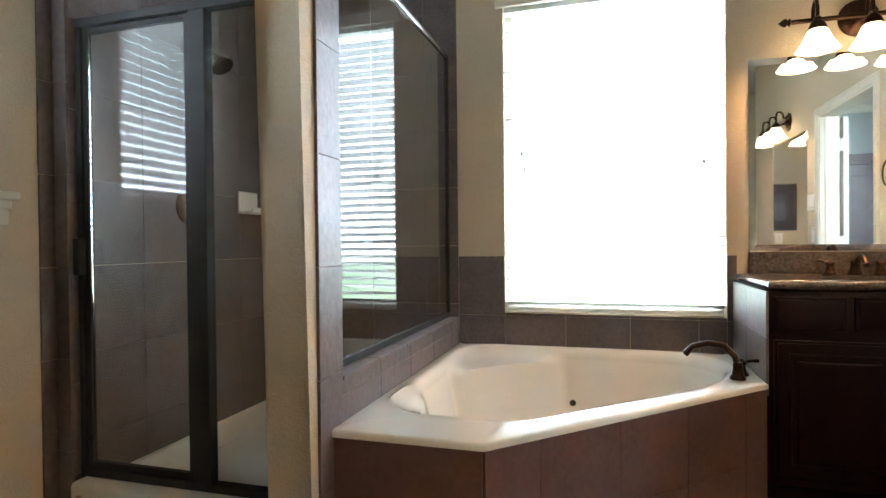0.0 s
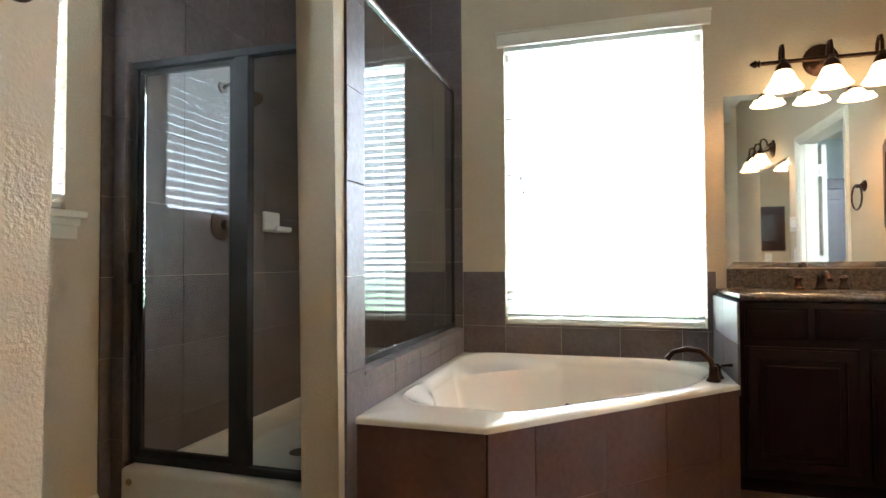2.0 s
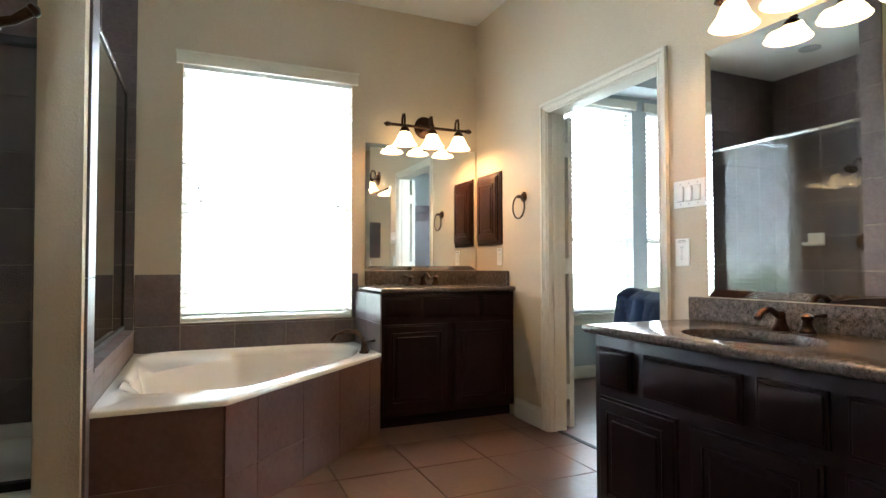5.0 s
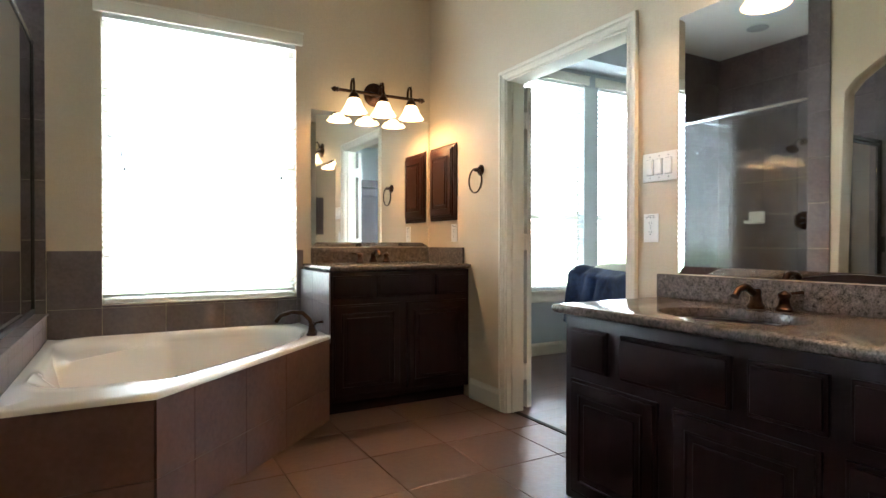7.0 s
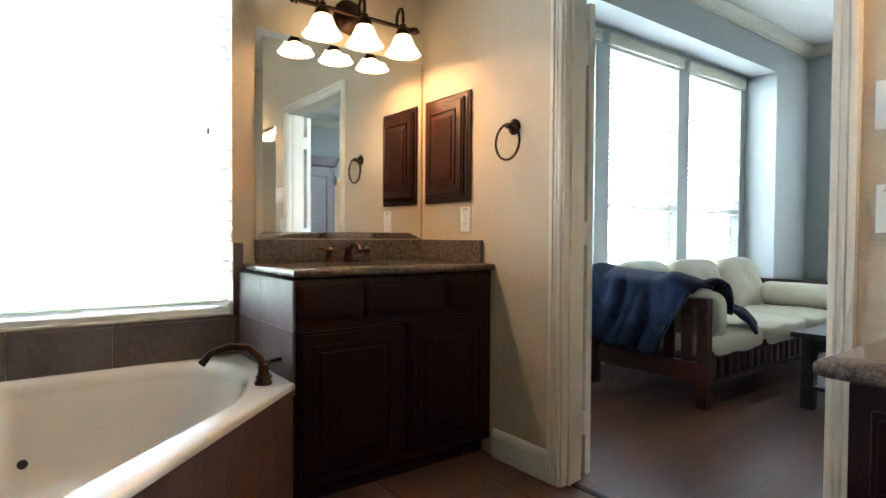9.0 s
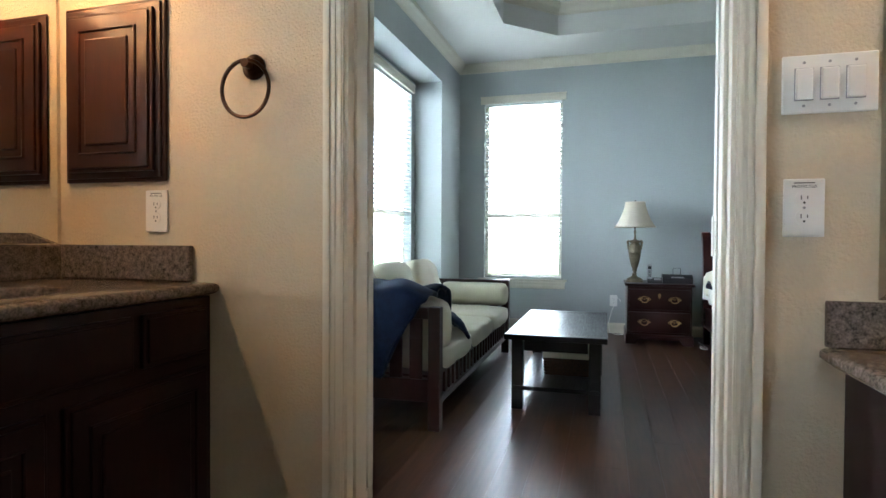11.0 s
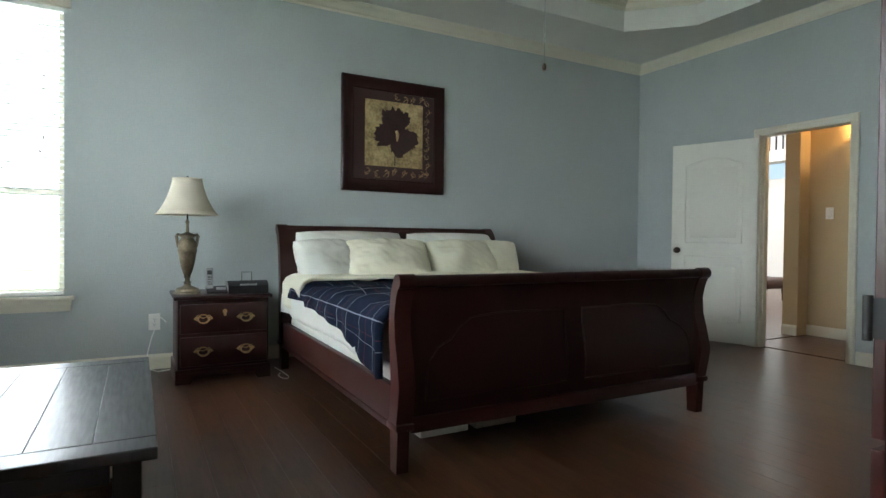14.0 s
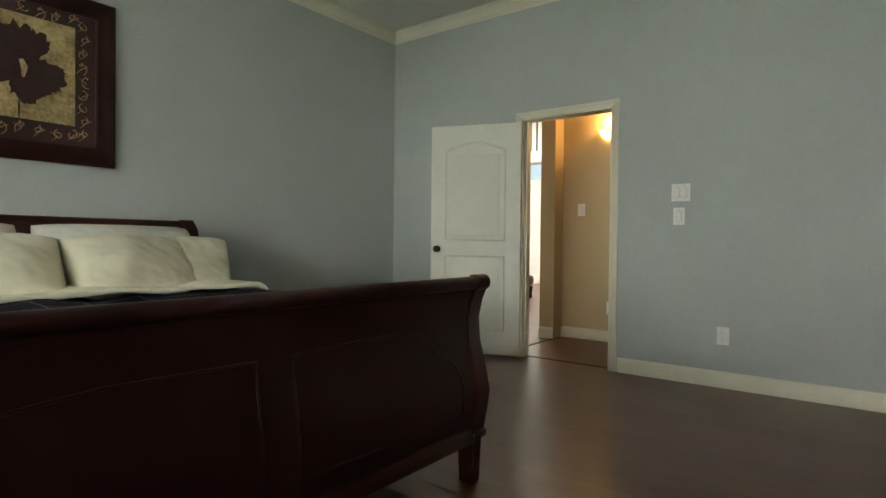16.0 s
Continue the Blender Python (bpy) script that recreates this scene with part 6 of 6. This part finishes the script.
cord = thing("fan_pull_cord", (4.47, 0.31, 1.82), "thin pull cord with a small dark knob", "pull cord")
bm = bmesh.new()
rod(bm, (0, 0, 0.03), (0, 0, 1.56), 0.0016, n=6)
part("string", bm, GREYP, cord)
bm = bmesh.new()
turned(bm, [(0.003, 0.034), (0.008, 0.026), (0.011, 0.012), (0.007, 0)], n=12)
part("knob", bm, BRONZE, cord)

can = thing("recessed_light", (-0.95, 2.9, ZB), "round recessed ceiling light above the shower", "ceiling light")
bm = bmesh.new()
turned(bm, [(0.09, 0), (0.088, -0.006), (0.07, -0.008), (0.055, -0.003)])
part("trim_ring", bm, GREYP, can)

block_strip = tagged(new("threshold"), "dark metal strip between tile and wood", "", "", "structure")
block("strip", (2.045, 1.75, 0.0005), (2.075, 2.64, 0.006), DARKMETAL, block_strip, 0.002)

# ---- hall beyond the bedroom ----
structure("wall_hall", HALLW, [((2.5, -4.6, 0), (5.83, -4.47, 2.7)), ((5.83, -4.6, 0), (5.99, -4.28, 2.7))], "warm tan hall wall with a squared column end")
structure("ceiling_hall", WHITE, [((2.5, -4.6, 2.7), (7.235, -3.36, 2.8))], "hall ceiling")
structure("wall_hall_end", HALLW, [((2.4, -4.6, 0), (2.5, -3.36, 2.7))], "tan end wall of the hall")
structure("floor_living", GROUTL, [((5.2, -11.2, -0.1), (12.5, -4.6, -0.006)), ((7.235, -4.6, -0.1), (12.5, -3.36, -0.006))], "dark wood floor of the far room")
structure("wall_living_far", WHITE, [((5.2, -11.2, 0), (12.5, -11.05, 2.5)), ((5.2, -11.2, 3.1), (12.5, -11.05, 5))], "white far wall of the living room")
structure("wall_living_east", WHITE, [((12.4, -11.05, 0), (12.5, -3.36, 5))], "white side wall of the living room")
structure("wall_living_west", WHITE, [((5.2, -11.05, 0), (5.3, -4.6, 5))], "white side wall of the living room")
structure("wall_living_north", WHITE, [((7.235, -3.36, 0), (12.4, -3.26, 5))], "white wall of the living room")
structure("gallery_floor", WHITE, [((5.3, -11.05, 2.85), (12.4, -10.6, 3.1))], "white gallery edge in the living room")
structure("ceiling_living", WHITE, [((5.2, -11.2, 5), (12.5, -3.26, 5.1))], "high living room ceiling")
gal = thing("gallery_rail", (9, -10.8, 3.1), "dark upper gallery railing in the living room", "railing")
block("rail", (-3.6, -0.03, 0.75), (3.3, 0.03, 0.82), BLACKW, gal)
me = piece_mesh("baluster", (0.03, 0.03, 0.75), BLACKW, 0.003)
for k in range(44):
    shared("baluster", me, gal, (-3.5 + k * 0.155, 0, 0.375))
# fill lamp added below the ceiling to brighten the far room; no window here
liv = lamp("living_fill_light", "AREA", (9.0, -8.0, 4.9), 230, (1.0, 0.97, 0.93))
liv.data.size = 3.0
ot = thing("ottoman", (8.35, -7.5, 0), "brown tufted leather ottoman on the far floor", "ottoman")
bm = bmesh.new()
cushion(bm, (0.8, 0.8, 0.22), 0.35, at=(0, 0, 0.32), seed=4, power=7)
part("cushion", bm, LEATHER, ot)
for x in (-0.32, 0.32):
    for y in (-0.32, 0.32):
        bm = bmesh.new()
        turned(bm, [(0.02, 0), (0.035, 0.04), (0.03, 0.1), (0.045, 0.22)], at=(x, y, 0), n=14)
        part("leg", bm, BLACKW, ot)
sc = thing("wall_sconce", (5.3, -4.468, 2.06), "lit amber glass bowl sconce on the hall wall", "wall light")
bm = bmesh.new()
n = 24
prof = [(0.03, -0.05), (0.075, -0.035), (0.11, 0.0), (0.13, 0.05)]
rings = [[bm.verts.new((r * math.cos(math.pi * i / n), r * math.sin(math.pi * i / n) + 0.005, z)) for i in range(n + 1)] for r, z in prof]
for p, q in zip(rings, rings[1:]):
    for i in range(n):
        bm.faces.new((p[i], p[i + 1], q[i + 1], q[i]))
so = part("bowl", bm, SCONCEGLOW, sc, "lit amber half bowl")
mod = so.modifiers.new("thickness", "SOLIDIFY")
mod.thickness = 0.004
bm = bmesh.new()
turned(bm, [(0.004, -0.07), (0.02, -0.06), (0.03, -0.045)], at=(0, 0.02, 0))
part("finial", bm, BRONZE, sc)
lamp("sconce_bulb", "POINT", (5.3, -4.4, 2.2), 9, (1, 0.6, 0.25), 0.04)
plate("switch_plate", (5.62, -4.469, 1.33), 180, 1, "switch", "white rocker switch plate in the hall")
plate("outlet", (5.3, -4.469, 0.34), 180, 1, "outlet", "white outlet low on the hall wall")
plate("outlet", (8.9, -11.049, 0.4), 180, 1, "outlet", "white outlet on the far wall")
plate("switch_plate", (8.95, -11.049, 1.35), 180, 1, "switch", "white switch on the far wall")
for s, e in (((2.5, -4.47), (5.83, -4.47)), ((5.83, -4.28), (5.99, -4.28))):
    run_of("baseboard", TRIM, BASE, s, e, (0, 1), "cream baseboard in the hall")
run_of("baseboard", TRIM, BASE, (5.2, -11.05), (12.5, -11.05), (0, 1), "cream baseboard on the far wall")

# ---- outdoors ----
ground = structure("ground", GRASS, [((-400, -400, -0.35), (400, 400, -0.3))], "sunlit lawn reaching the horizon")
bm = bmesh.new()
rows = [[bm.verts.new((x, y, z)) for z in (-0.29, 16.0)] for x, y in ((-10, -22), (-16, -4), (-12, 9), (0, 13), (8, 13), (17, 8), (19, -3))]
for p, q in zip(rows, rows[1:]):
    bm.faces.new((p[0], q[0], q[1], p[1]))
tagged(link("backdrop", bm, DAY, smooth=0), "pale hazy daylight with blurred greenery beyond the windows", "", "", "structure")

# ---- floor pieces ----
tiles = bpy.data.objects["floor_bath"]
cut = {}
for i in range(11):
    for j in range(17):
        x0, y0 = -1.86 + i * 0.41, -1.7 + j * 0.41
        x1, y1 = min(x0 + 0.41, 2.06), min(y0 + 0.41, 3.65)
        if x1 - x0 < 0.03 or y1 - y0 < 0.03 or (x1 < -0.54 and y0 > 2.1) or (x0 > -0.4 and y0 > 3.1 and x1 < 1.0) or x1 < -1.5:
            continue
        key = (round(x1 - x0, 3), round(y1 - y0, 3))
        if key not in cut:
            cut[key] = piece_mesh("tile", (key[0] - 0.004, key[1] - 0.004, 0.012), FLOORT, 0.002)
        shared("tile", cut[key], tiles, ((x0 + x1) / 2, (y0 + y1) / 2, -0.006))
boards = bpy.data.objects["floor"]
rng = random.Random(4)
lengths = {}
y = -3.3
while y < 3.96:
    x = 2.05 - rng.choice((0, 0.4, 0.8, 1.2))
    while x < 7.11:
        L = rng.choice((1.2, 1.6, 2.0))
        a, b = max(x, 2.05), min(x + L, 7.112)
        if b - a > 0.05:
            key = round(b - a, 3)
            if key not in lengths:
                lengths[key] = piece_mesh("plank", (key - 0.0008, 0.1393, 0.012), PLANK, 0)
            shared("plank", lengths[key], boards, ((a + b) / 2, y + 0.07, -0.006))
        x += L
    y += 0.14
y = -4.47
me = piece_mesh("plank", (3.3, 0.1385, 0.012), PLANK, 0.0012)
while y < -3.42:
    shared("plank", me, boards, (4.16, y + 0.07, -0.006))
    y += 0.14
far = bpy.data.objects["floor_living"]
me = piece_mesh("plank", (2.2, 0.138, 0.012), PLANK, 0.0012)
y = -11.0
while y < -3.4:
    for k in range(3):
        if 5.3 + 2.2 * k + 1.1 > 5.9:
            shared("plank", me, far, (6.95 + k * 2.2, y + 0.07, -0.006))
    y += 0.14
